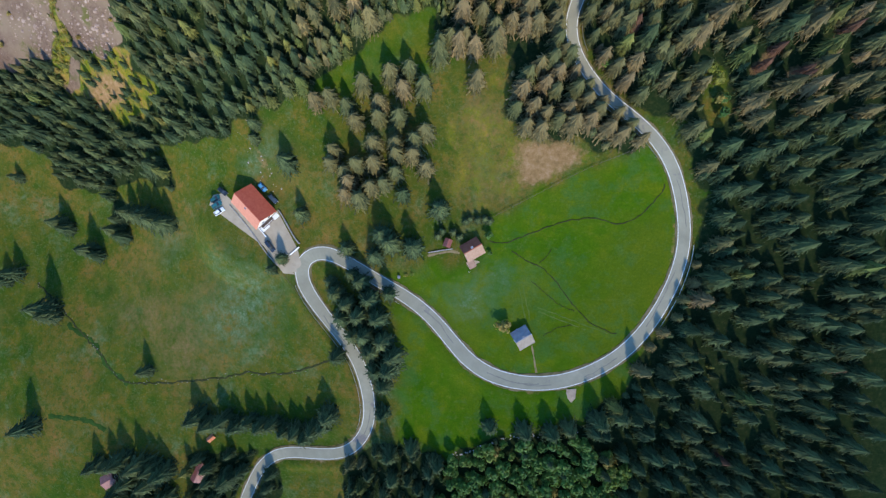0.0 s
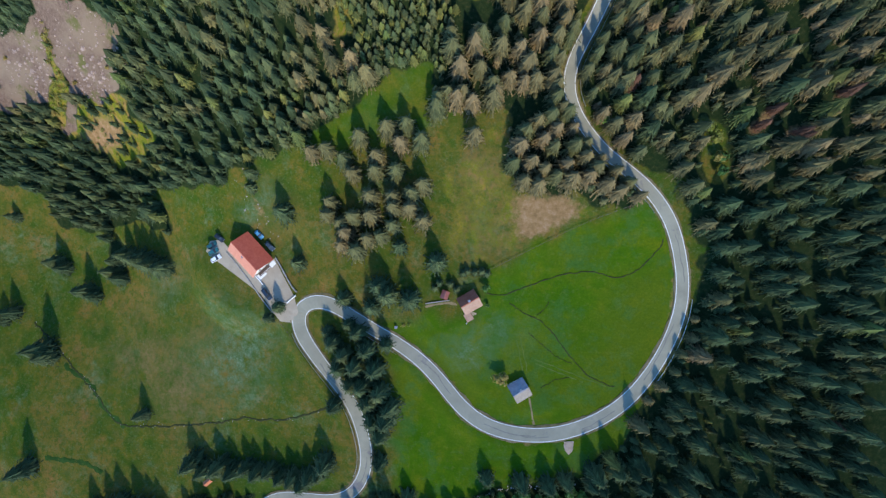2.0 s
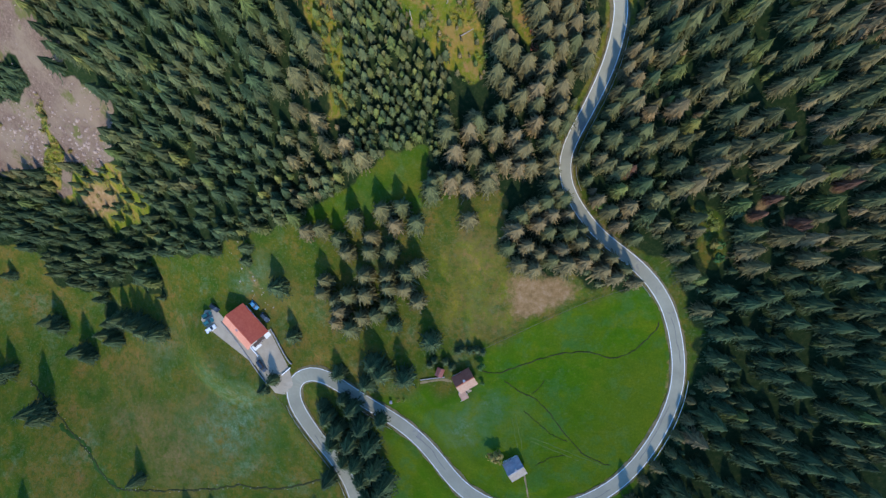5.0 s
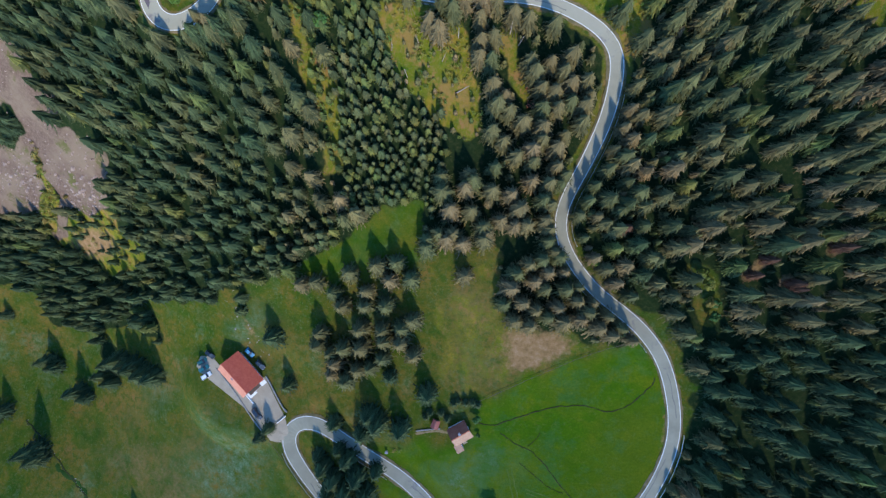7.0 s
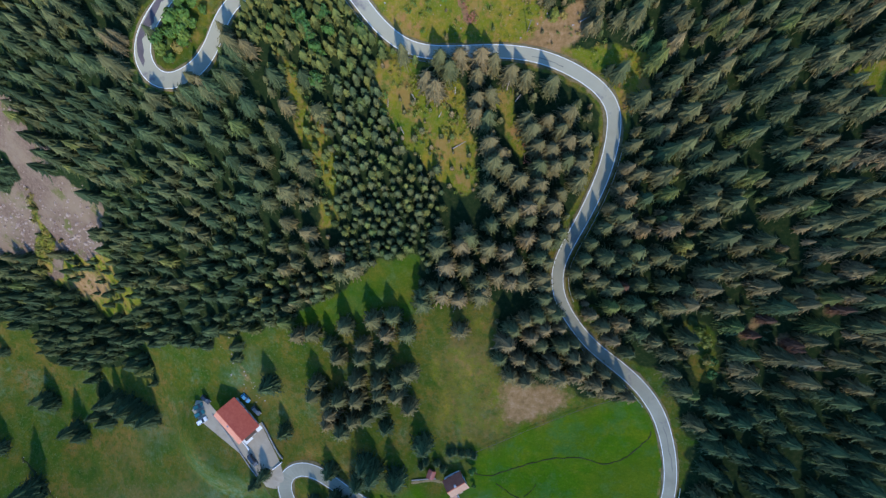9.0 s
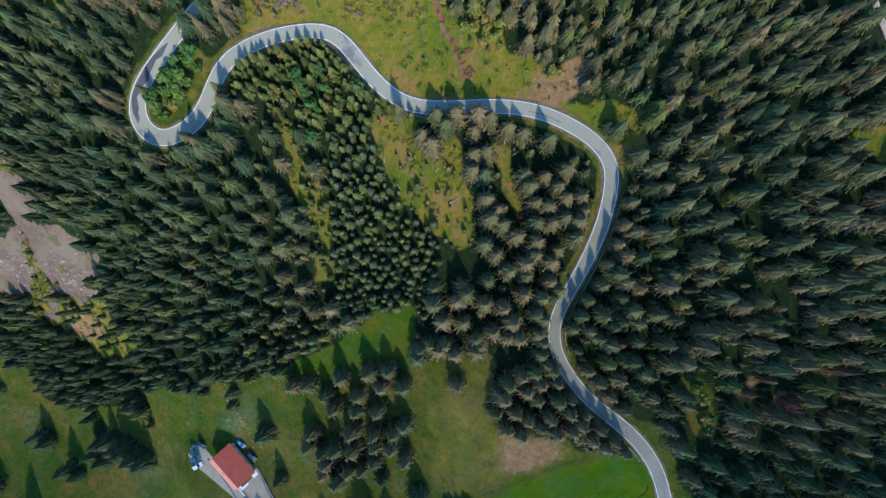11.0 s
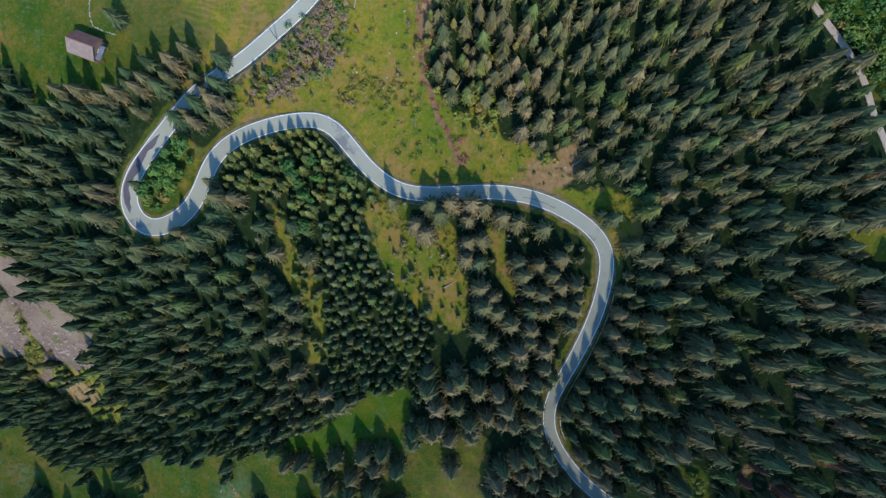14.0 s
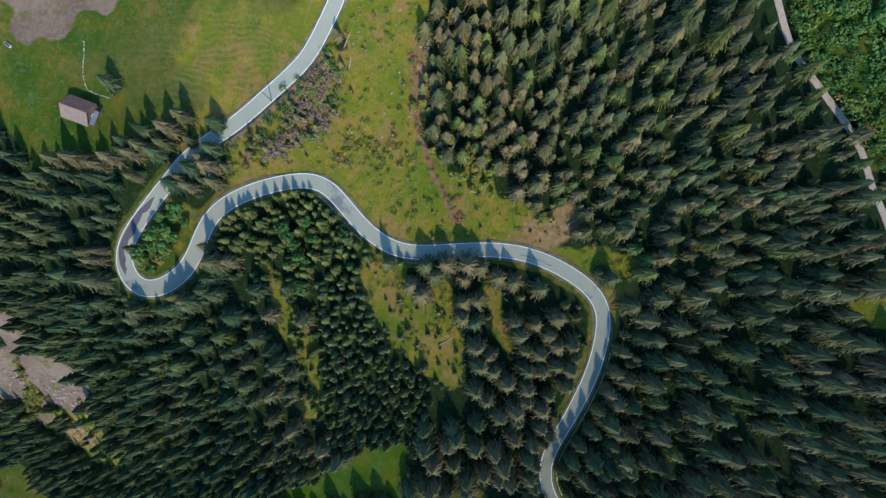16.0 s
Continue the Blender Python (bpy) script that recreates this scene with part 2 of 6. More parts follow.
def noise_fac(nt, scale, detail=4, rough=0.6, coords="Object", stretch=None):
    tc = nt.nodes.new("ShaderNodeTexCoord")
    n = node(nt, "ShaderNodeTexNoise", Scale=scale, Detail=detail, Roughness=rough)
    if stretch:
        mp = nt.nodes.new("ShaderNodeMapping")
        mp.inputs["Scale"].default_value = stretch
        nt.links.new(tc.outputs[coords], mp.inputs[0])
        nt.links.new(mp.outputs[0], n.inputs["Vector"])
    else:
        nt.links.new(tc.outputs[coords], n.inputs["Vector"])
    return n.outputs["Fac"]


def ramp(nt, fac, *stops):
    r = nt.nodes.new("ShaderNodeValToRGB")
    while len(r.color_ramp.elements) < len(stops):
        r.color_ramp.elements.new(0.5)
    for e, (p, c) in zip(r.color_ramp.elements, stops):
        e.position = p
        e.color = (*c, 1) if len(c) == 3 else c
    nt.links.new(fac, r.inputs[0])
    return r.outputs[0]


def mix(nt, fac, a, b, how="MIX"):
    m = nt.nodes.new("ShaderNodeMix")
    m.data_type, m.blend_type = "RGBA", how
    for value, slot in ((fac, 0), (a, 6), (b, 7)):
        if isinstance(value, (int, float)):
            m.inputs[slot].default_value = value
        elif isinstance(value, tuple):
            m.inputs[slot].default_value = (*value, 1)
        else:
            nt.links.new(value, m.inputs[slot])
    return m.outputs[2]


def bump(nt, b, fac, strength=0.3, dist=0.1):
    n = node(nt, "ShaderNodeBump", Strength=strength, Distance=dist)
    nt.links.new(fac, n.inputs["Height"])
    nt.links.new(n.outputs[0], b.inputs["Normal"])


def attribute(nt, name):
    a = nt.nodes.new("ShaderNodeAttribute")
    a.attribute_name = name
    return a.outputs["Fac"]


def patchy(nt, name, scale, spread=0.7):
    """A mask of the ground broken up at its edge by the growth itself."""
    n = noise_fac(nt, scale, 6, 0.7)
    m = nt.nodes.new("ShaderNodeMath")
    m.operation = "MULTIPLY_ADD"
    nt.links.new(n, m.inputs[0])
    m.inputs[1].default_value = spread * 2
    nt.links.new(attribute(nt, name), m.inputs[2])
    return ramp(nt, m.outputs[0], (0.5 + spread - 0.12, (0, 0, 0)), (min(1.0, 0.5 + spread + 0.12), (1, 1, 1)))


def plain(name, dark, light, scale=1.5, rough=0.8, metal=0.0, relief=0.1, gloss=0.5):
    """Two-tone worn surface: broad stains and fine grain."""
    m, nt, b = material(name, rough, metal)
    broad, fine = noise_fac(nt, scale), noise_fac(nt, scale * 9, 3)
    c = ramp(nt, broad, (0.3, dark), (0.7, light))
    c = mix(nt, 0.25, c, ramp(nt, fine, (0.3, dark), (0.7, light)))
    nt.links.new(c, b.inputs["Base Color"])
    bump(nt, b, fine, relief, 0.05)
    b.inputs["Specular IOR Level"].default_value = gloss if rough < 0.9 else min(gloss, 0.1)
    return m


def make_ground():
    m, nt, b = material("turf", 0.95)
    big, mid, fine = noise_fac(nt, 0.022, 4), noise_fac(nt, 0.11, 5, 0.65), noise_fac(nt, 1.3, 4, 0.7)
    spots = noise_fac(nt, 0.42, 5, 0.7)
    green = ramp(nt, mid, (0.3, (0.033, 0.066, 0.009)), (0.46, (0.058, 0.087, 0.010)), (0.57, (0.102, 0.100, 0.012)), (0.7, (0.172, 0.112, 0.026)))
    tan = ramp(nt, mid, (0.3, (0.090, 0.105, 0.012)), (0.5, (0.170, 0.118, 0.025)), (0.7, (0.24, 0.125, 0.044)))
    meadow = mix(nt, ramp(nt, big, (0.44, (0, 0, 0)), (0.60, (0.75, 0.75, 0.75))), green, tan)
    pale = ramp(nt, noise_fac(nt, 0.05, 7, 0.8), (0.55, (0, 0, 0)), (0.66, (0.6, 0.6, 0.6)))
    meadow = mix(nt, pale, meadow, (0.135, 0.20, 0.105))
    meadow = mix(nt, ramp(nt, spots, (0.48, (0, 0, 0)), (0.60, (0.65, 0.65, 0.65))), meadow, (0.036, 0.080, 0.009))
    meadow = mix(nt, ramp(nt, noise_fac(nt, 0.9, 4, 0.7), (0.55, (0, 0, 0)), (0.64, (0.6, 0.6, 0.6))), meadow, (0.13, 0.15, 0.06))
    meadow = mix(nt, ramp(nt, noise_fac(nt, 0.23, 6, 0.75), (0.54, (0, 0, 0)), (0.62, (0.6, 0.6, 0.6))), meadow, (0.105, 0.105, 0.028))
    meadow = mix(nt, ramp(nt, fine, (0.35, (0, 0, 0)), (0.7, (0.5, 0.5, 0.5))), meadow, (0.030, 0.058, 0.010))
    # forest floor, its colour darkened to carry the shade between trees
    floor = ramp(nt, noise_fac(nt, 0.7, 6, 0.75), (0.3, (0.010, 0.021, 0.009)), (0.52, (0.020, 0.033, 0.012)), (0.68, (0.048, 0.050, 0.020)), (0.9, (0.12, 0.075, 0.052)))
    dry = ramp(nt, noise_fac(nt, 0.16, 6, 0.75), (0.32, (0.088, 0.125, 0.012)), (0.45, (0.170, 0.165, 0.014)), (0.55, (0.245, 0.185, 0.022)), (0.66, (0.32, 0.175, 0.050)), (0.78, (0.27, 0.165, 0.095)))
    dry = mix(nt, ramp(nt, noise_fac(nt, 0.8, 5, 0.7), (0.45, (0, 0, 0)), (0.65, (0.6, 0.6, 0.6))), dry, (0.080, 0.095, 0.014))
    dry = mix(nt, ramp(nt, noise_fac(nt, 0.055, 5, 0.7), (0.42, (0, 0, 0)), (0.56, (0.8, 0.8, 0.8))), dry, (0.115, 0.140, 0.011))
    dry = mix(nt, ramp(nt, noise_fac(nt, 0.085, 6, 0.75, "Object", (1.3, 0.8, 1)), (0.52, (0, 0, 0)), (0.60, (0.8, 0.8, 0.8))), dry, (0.255, 0.158, 0.048))
    dry = mix(nt, ramp(nt, noise_fac(nt, 0.13, 6, 0.7), (0.55, (0, 0, 0)), (0.62, (0.7, 0.7, 0.7))), dry, (0.050, 0.105, 0.012))
    dry = mix(nt, ramp(nt, noise_fac(nt, 0.19, 7, 0.78, "Object", (1.0, 0.7, 1)), (0.55, (0, 0, 0)), (0.63, (0.75, 0.75, 0.75))), dry, (0.30, 0.150, 0.066))
    dry = mix(nt, ramp(nt, fine, (0.5, (0, 0, 0)), (0.75, (0.5, 0.5, 0.5))), dry, (0.25, 0.20, 0.10))
    earth = ramp(nt, noise_fac(nt, 0.5, 6, 0.7), (0.3, (0.155, 0.105, 0.042)), (0.5, (0.255, 0.158, 0.070)), (0.7, (0.33, 0.225, 0.125)))
    stone = ramp(nt, noise_fac(nt, 0.9, 8, 0.8), (0.3, (0.088, 0.057, 0.042)), (0.5, (0.150, 0.102, 0.073)), (0.75, (0.24, 0.175, 0.128)))
    stone = mix(nt, ramp(nt, noise_fac(nt, 0.07, 4, 0.6), (0.42, (0, 0, 0)), (0.6, (0.8, 0.8, 0.8))), stone, (0.215, 0.158, 0.105))
    stone = mix(nt, ramp(nt, noise_fac(nt, 0.12, 5, 0.7), (0.56, (0, 0, 0)), (0.66, (0.85, 0.85, 0.85))), stone, (0.10, 0.10, 0.028))
    mown = ramp(nt, mid, (0.3, (0.044, 0.100, 0.004)), (0.5, (0.064, 0.122, 0.005)), (0.7, (0.115, 0.142, 0.007)))
    mown = mix(nt, ramp(nt, big, (0.46, (0, 0, 0)), (0.62, (0.65, 0.65, 0.65))), mown, (0.105, 0.128, 0.010))
    mown = mix(nt, ramp(nt, pale, (0.0, (0, 0, 0)), (1.0, (0.55, 0.55, 0.55))), mown, (0.10, 0.165, 0.055))
    mown = mix(nt, ramp(nt, noise_fac(nt, 0.075, 6, 0.75), (0.50, (0, 0, 0)), (0.60, (0.6, 0.6, 0.6))), mown, (0.055, 0.125, 0.030))
    mown = mix(nt, ramp(nt, noise_fac(nt, 0.6, 5, 0.7), (0.55, (0, 0, 0)), (0.65, (0.5, 0.5, 0.5))), mown, (0.12, 0.145, 0.018))
    mown = mix(nt, ramp(nt, fine, (0.35, (0, 0, 0)), (0.7, (0.4, 0.4, 0.4))), mown, (0.022, 0.066, 0.004))
    c = mix(nt, attribute(nt, "lush"), meadow, mown)
    c = mix(nt, mix(nt, 1.0, attribute(nt, "pale"), ramp(nt, noise_fac(nt, 0.28, 7, 0.75), (0.38, (0, 0, 0)), (0.66, (1, 1, 1))), "MULTIPLY"), c, ramp(nt, fine, (0.35, (0.07, 0.13, 0.055)), (0.65, (0.19, 0.24, 0.16))))
    c = mix(nt, mix(nt, 1.0, attribute(nt, "brown"), ramp(nt, noise_fac(nt, 0.16, 6, 0.7), (0.36, (0, 0, 0)), (0.6, (1, 1, 1))), "MULTIPLY"), c, ramp(nt, noise_fac(nt, 0.7, 5, 0.7), (0.35, (0.085, 0.10, 0.022)), (0.6, (0.18, 0.125, 0.055))))
    c = mix(nt, patchy(nt, "dry", 0.18, 0.38), c, dry)
    trod = nt.nodes.new("ShaderNodeTexWave")
    trod.bands_direction = "Y"
    for key, v in (("Scale", 0.17), ("Distortion", 16.0), ("Detail", 3.0), ("Detail Scale", 0.45)):
        trod.inputs[key].default_value = v
    pos = nt.nodes.new("ShaderNodeTexCoord")
    nt.links.new(pos.outputs["Object"], trod.inputs["Vector"])
    steps = mix(nt, ramp(nt, trod.outputs["Fac"], (0.45, (0, 0, 0)), (0.75, (1, 1, 1))), (0.070, 0.088, 0.018), (0.155, 0.125, 0.052))
    c = mix(nt, mix(nt, 1.0, attribute(nt, "terrace"), ramp(nt, noise_fac(nt, 0.1, 5, 0.7), (0.35, (0, 0, 0)), (0.6, (1, 1, 1))), "MULTIPLY"), c, steps)
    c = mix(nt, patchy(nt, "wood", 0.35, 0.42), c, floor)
    c = mix(nt, patchy(nt, "earth", 0.45, 0.38), c, earth)
    c = mix(nt, patchy(nt, "stone", 0.25, 0.3), c, stone)
    nt.links.new(c, b.inputs["Base Color"])
    b.inputs["Specular IOR Level"].default_value = 0.0
    bump(nt, b, fine, 0.6, 0.35)
    return m


def make_needles():
    m, nt, b = material("spruce_needles", 0.75)
    info = nt.nodes.new("ShaderNodeObjectInfo")
    geo = nt.nodes.new("ShaderNodeNewGeometry")
    add = nt.nodes.new("ShaderNodeMath")
    add.operation = "ADD"
    lone = nt.nodes.new("ShaderNodeMath")
    lone.operation = "MULTIPLY"
    nt.links.new(info.outputs["Random"], lone.inputs[0])
    nt.links.new(attribute(nt, "single"), lone.inputs[1])
    nt.links.new(lone.outputs[0], add.inputs[0])
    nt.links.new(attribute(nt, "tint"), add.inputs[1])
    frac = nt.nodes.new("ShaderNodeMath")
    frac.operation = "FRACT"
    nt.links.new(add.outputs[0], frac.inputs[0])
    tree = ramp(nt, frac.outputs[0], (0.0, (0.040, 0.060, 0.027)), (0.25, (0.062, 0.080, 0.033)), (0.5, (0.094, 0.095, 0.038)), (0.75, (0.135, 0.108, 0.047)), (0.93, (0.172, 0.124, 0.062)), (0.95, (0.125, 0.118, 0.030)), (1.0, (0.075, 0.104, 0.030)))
    twig = ramp(nt, geo.outputs["Random Per Island"], (0.0, (0.42, 0.48, 0.48)), (0.5, (1.0, 1.0, 1.0)), (1.0, (1.75, 1.65, 1.5)))
    c = mix(nt, 1.0, tree, twig, "MULTIPLY")
    c = mix(nt, ramp(nt, noise_fac(nt, 2.2, 3), (0.35, (0, 0, 0)), (0.8, (0.4, 0.4, 0.4))), c, (0.022, 0.042, 0.024))
    nt.links.new(c, b.inputs["Base Color"])
    b.inputs["Specular IOR Level"].default_value = 0.1
    return m


def make_leaves():
    m, nt, b = material("broad_leaves", 0.6)
    info = nt.nodes.new("ShaderNodeObjectInfo")
    geo = nt.nodes.new("ShaderNodeNewGeometry")
    add = nt.nodes.new("ShaderNodeMath")
    add.operation = "ADD"
    lone = nt.nodes.new("ShaderNodeMath")
    lone.operation = "MULTIPLY"
    nt.links.new(info.outputs["Random"], lone.inputs[0])
    nt.links.new(attribute(nt, "single"), lone.inputs[1])
    nt.links.new(lone.outputs[0], add.inputs[0])
    nt.links.new(attribute(nt, "tint"), add.inputs[1])
    frac = nt.nodes.new("ShaderNodeMath")
    frac.operation = "FRACT"
    nt.links.new(add.outputs[0], frac.inputs[0])
    tree = ramp(nt, frac.outputs[0], (0.0, (0.052, 0.108, 0.026)), (0.45, (0.092, 0.155, 0.028)), (0.75, (0.17, 0.185, 0.030)), (1.0, (0.24, 0.175, 0.045)))
    leaf = ramp(nt, geo.outputs["Random Per Island"], (0.0, (0.6, 0.65, 0.6)), (1.0, (1.3, 1.25, 1.1)))
    nt.links.new(mix(nt, 1.0, tree, leaf, "MULTIPLY"), b.inputs["Base Color"])
    b.inputs["Specular IOR Level"].default_value = 0.25
    return m


def make_asphalt():
    m, nt, b = material("asphalt", 0.85)
    broad = noise_fac(nt, 0.12, 5, 0.7)
    fine = noise_fac(nt, 3.0, 4)
    c = ramp(nt, broad, (0.3, (0.248, 0.236, 0.172)), (0.55, (0.308, 0.293, 0.216)), (0.75, (0.368, 0.348, 0.258)))
    c = mix(nt, ramp(nt, fine, (0.3, (0, 0, 0)), (0.8, (0.3, 0.3, 0.3))), c, (0.22, 0.215, 0.185))
    tc = nt.nodes.new("ShaderNodeTexCoord")
    xyz = nt.nodes.new("ShaderNodeSeparateXYZ")
    nt.links.new(tc.outputs["Object"], xyz.inputs[0])
    far = nt.nodes.new("ShaderNodeMapRange")
    far.inputs[1].default_value, far.inputs[2].default_value = 118, 150
    nt.links.new(xyz.outputs[1], far.inputs[0])
    c = mix(nt, ramp(nt, far.outputs[0], (0.0, (0, 0, 0)), (1.0, (0.55, 0.55, 0.55))), c, (0.382, 0.366, 0.280))
    worn = noise_fac(nt, 0.05, 5, 0.7)
    c = mix(nt, ramp(nt, worn, (0.58, (0, 0, 0)), (0.64, (0.75, 0.75, 0.75))), c, (0.15, 0.14, 0.155))
    nt.links.new(c, b.inputs["Base Color"])
    bump(nt, b, fine, 0.2, 0.02)
    b.inputs["Specular IOR Level"].default_value = 0.2
    return m


TURF = make_ground()
LUSH_BANK = plain("lush_bank_grass", (0.016, 0.046, 0.008), (0.040, 0.080, 0.012), 0.5, 0.95, 0, 0.6)
OLD_ASPHALT = plain("old_dark_asphalt", (0.075, 0.062, 0.070), (0.13, 0.11, 0.12), 0.25, 0.85, 0, 0.3)
RUBBLE = plain("pinkish_rubble", (0.17, 0.115, 0.09), (0.46, 0.35, 0.275), 0.6, 0.95, 0, 0.4)
RUST_NEEDLES = plain("rust_needles", (0.075, 0.042, 0.026), (0.155, 0.080, 0.050), 1.6, 0.9, 0, 0.3)
NEEDLES, LEAVES, ASPHALT = make_needles(), make_leaves(), make_asphalt()
BARK = plain("bark", (0.05, 0.035, 0.025), (0.13, 0.095, 0.07), 2.0, 0.95, 0, 0.5)
LINE_PAINT = plain("road_line_paint", (0.62, 0.62, 0.60), (0.82, 0.82, 0.80), 0.6, 0.7)
GRAVEL = plain("gravel", (0.28, 0.215, 0.16), (0.47, 0.38, 0.29), 0.7, 0.95, 0, 0.6)
SHOULDER = plain("road_shoulder", (0.085, 0.085, 0.030), (0.24, 0.185, 0.110), 0.5, 0.95, 0, 0.5)
YARD_PAVING = plain("yard_paving", (0.31, 0.26, 0.19), (0.43, 0.37, 0.28), 0.25, 0.9, 0, 0.2)
RED_TILE = plain("red_roof_tile", (0.36, 0.06, 0.026), (0.49, 0.115, 0.055), 0.9, 0.42, 0, 0.3)
# next four: lighter roof copies, the sun on southern slopes painted into the colour
ORANGE_TILE = plain("sunlit_orange_tile", (0.50, 0.17, 0.095), (0.64, 0.27, 0.17), 0.9, 0.5, 0, 0.3)
PALE_TILE = plain("sunlit_pinkish_tile", (0.25, 0.145, 0.095), (0.355, 0.23, 0.16), 0.9, 0.6, 0, 0.3)
GREY_PINK_TILE = plain("sunlit_grey_pink_shingle", (0.20, 0.135, 0.10), (0.285, 0.21, 0.165), 0.9, 0.6, 0, 0.3)
PALE_SHINGLE = plain("sunlit_grey_shingle", (0.175, 0.145, 0.115), (0.265, 0.225, 0.18), 0.9, 0.6, 0, 0.3)
BROWN_TILE = plain("brown_roof_tile", (0.14, 0.045, 0.035), (0.24, 0.085, 0.065), 0.9, 0.42, 0, 0.3)
PINK_TILE = plain("faded_brown_tile", (0.25, 0.075, 0.042), (0.36, 0.125, 0.075), 0.9, 0.4, 0, 0.3)
WORN_TILE = plain("weathered_brown_shingle", (0.20, 0.080, 0.052), (0.31, 0.14, 0.095), 0.9, 0.4, 0, 0.3)
GREY_SHINGLE = plain("grey_roof_shingle", (0.13, 0.13, 0.155), (0.25, 0.245, 0.265), 0.9, 0.33, 0, 0.3)
for tile in (RED_TILE, GREY_PINK_TILE, ORANGE_TILE, PALE_TILE, PALE_SHINGLE, BROWN_TILE, PINK_TILE, WORN_TILE, GREY_SHINGLE):
    tile.node_tree.nodes["Principled BSDF"].inputs["Diffuse Roughness"].default_value = 0.0
for tile in (GREY_PINK_TILE, PALE_TILE, PALE_SHINGLE, PINK_TILE, WORN_TILE):
    tile.node_tree.nodes["Principled BSDF"].inputs["Specular IOR Level"].default_value = 0.12
PLASTER = plain("white_plaster", (0.54, 0.50, 0.45), (0.72, 0.68, 0.62), 0.8, 0.9)
TIMBER = plain("dark_timber", (0.07, 0.045, 0.03), (0.16, 0.11, 0.08), 1.4, 0.8, 0, 0.4)
METAL = plain("galvanised_steel", (0.35, 0.36, 0.37), (0.5, 0.51, 0.52), 1.0, 0.45, 0.8)


# ---------------------------------------------------------------- mesh helpers
def mesh_of(name, verts, faces, mats, smooth=False, index=None, attrs=None):
    me = bpy.data.meshes.new(name)
    verts, faces = np.asarray(verts, np.float32), np.asarray(faces, np.int32)
    me.vertices.add(len(verts))
    me.vertices.foreach_set("co", verts.ravel())
    n = faces.shape[1]
    me.loops.add(faces.size)
    me.loops.foreach_set("vertex_index", faces.ravel())
    me.polygons.add(len(faces))
    me.polygons.foreach_set("loop_start", np.arange(0, faces.size, n, dtype=np.int32))
    for m in mats:
        me.materials.append(m)
    if index is not None:
        me.polygons.foreach_set("material_index", np.asarray(index, np.int32))
    me.update(calc_edges=True)
    me.polygons.foreach_set("use_smooth", np.full(len(faces), smooth))
    for key, data in (attrs or {}).items():
        a = me.attributes.new(key, "FLOAT", "POINT")
        a.data.foreach_set("value", np.asarray(data, np.float32))
    me.validate()
    return me


def part(name, bm, mat, parent, label=""):
    """Links a bmesh as one mesh object under a thing or a part."""
    me = bpy.data.meshes.new(name)
    bm.to_mesh(me)
    bm.free()
    me.materials.append(mat)
    ob = new(name, me)
    ob.parent = parent
    return tagged(ob, label)


def box(sx, sy, sz, x=0.0, y=0.0, z=0.0, bevel=0.0, m=None):
    """A box whose base stands at x, y, z."""
    bm = bmesh.new()
    bmesh.ops.create_cube(bm, size=1)
    bmesh.ops.transform(bm, matrix=Matrix.Translation((x, y, z + sz / 2)) @ Matrix.Diagonal((sx, sy, sz, 1)), verts=bm.verts)
    if bevel:
        bmesh.ops.bevel(bm, geom=bm.edges[:], offset=bevel, segments=1, affect="EDGES")
    if m is not None:
        bmesh.ops.transform(bm, matrix=m, verts=bm.verts)
    return bm


def empty(name, m, label, category, group="", kind=""):
    ob = new(name)
    ob.matrix_world = m
    return tagged(ob, label, category, group, kind)


# ---------------------------------------------------------------- ground
def axis(lo, hi, step, far):
    out = [1.25 ** k for k in range(1, 60)]
    grow = np.cumsum([step * g for g in out])
    grow = grow[grow < far]
    return np.r_[lo - grow[::-1], np.arange(lo, hi + step / 2, step), hi + grow]


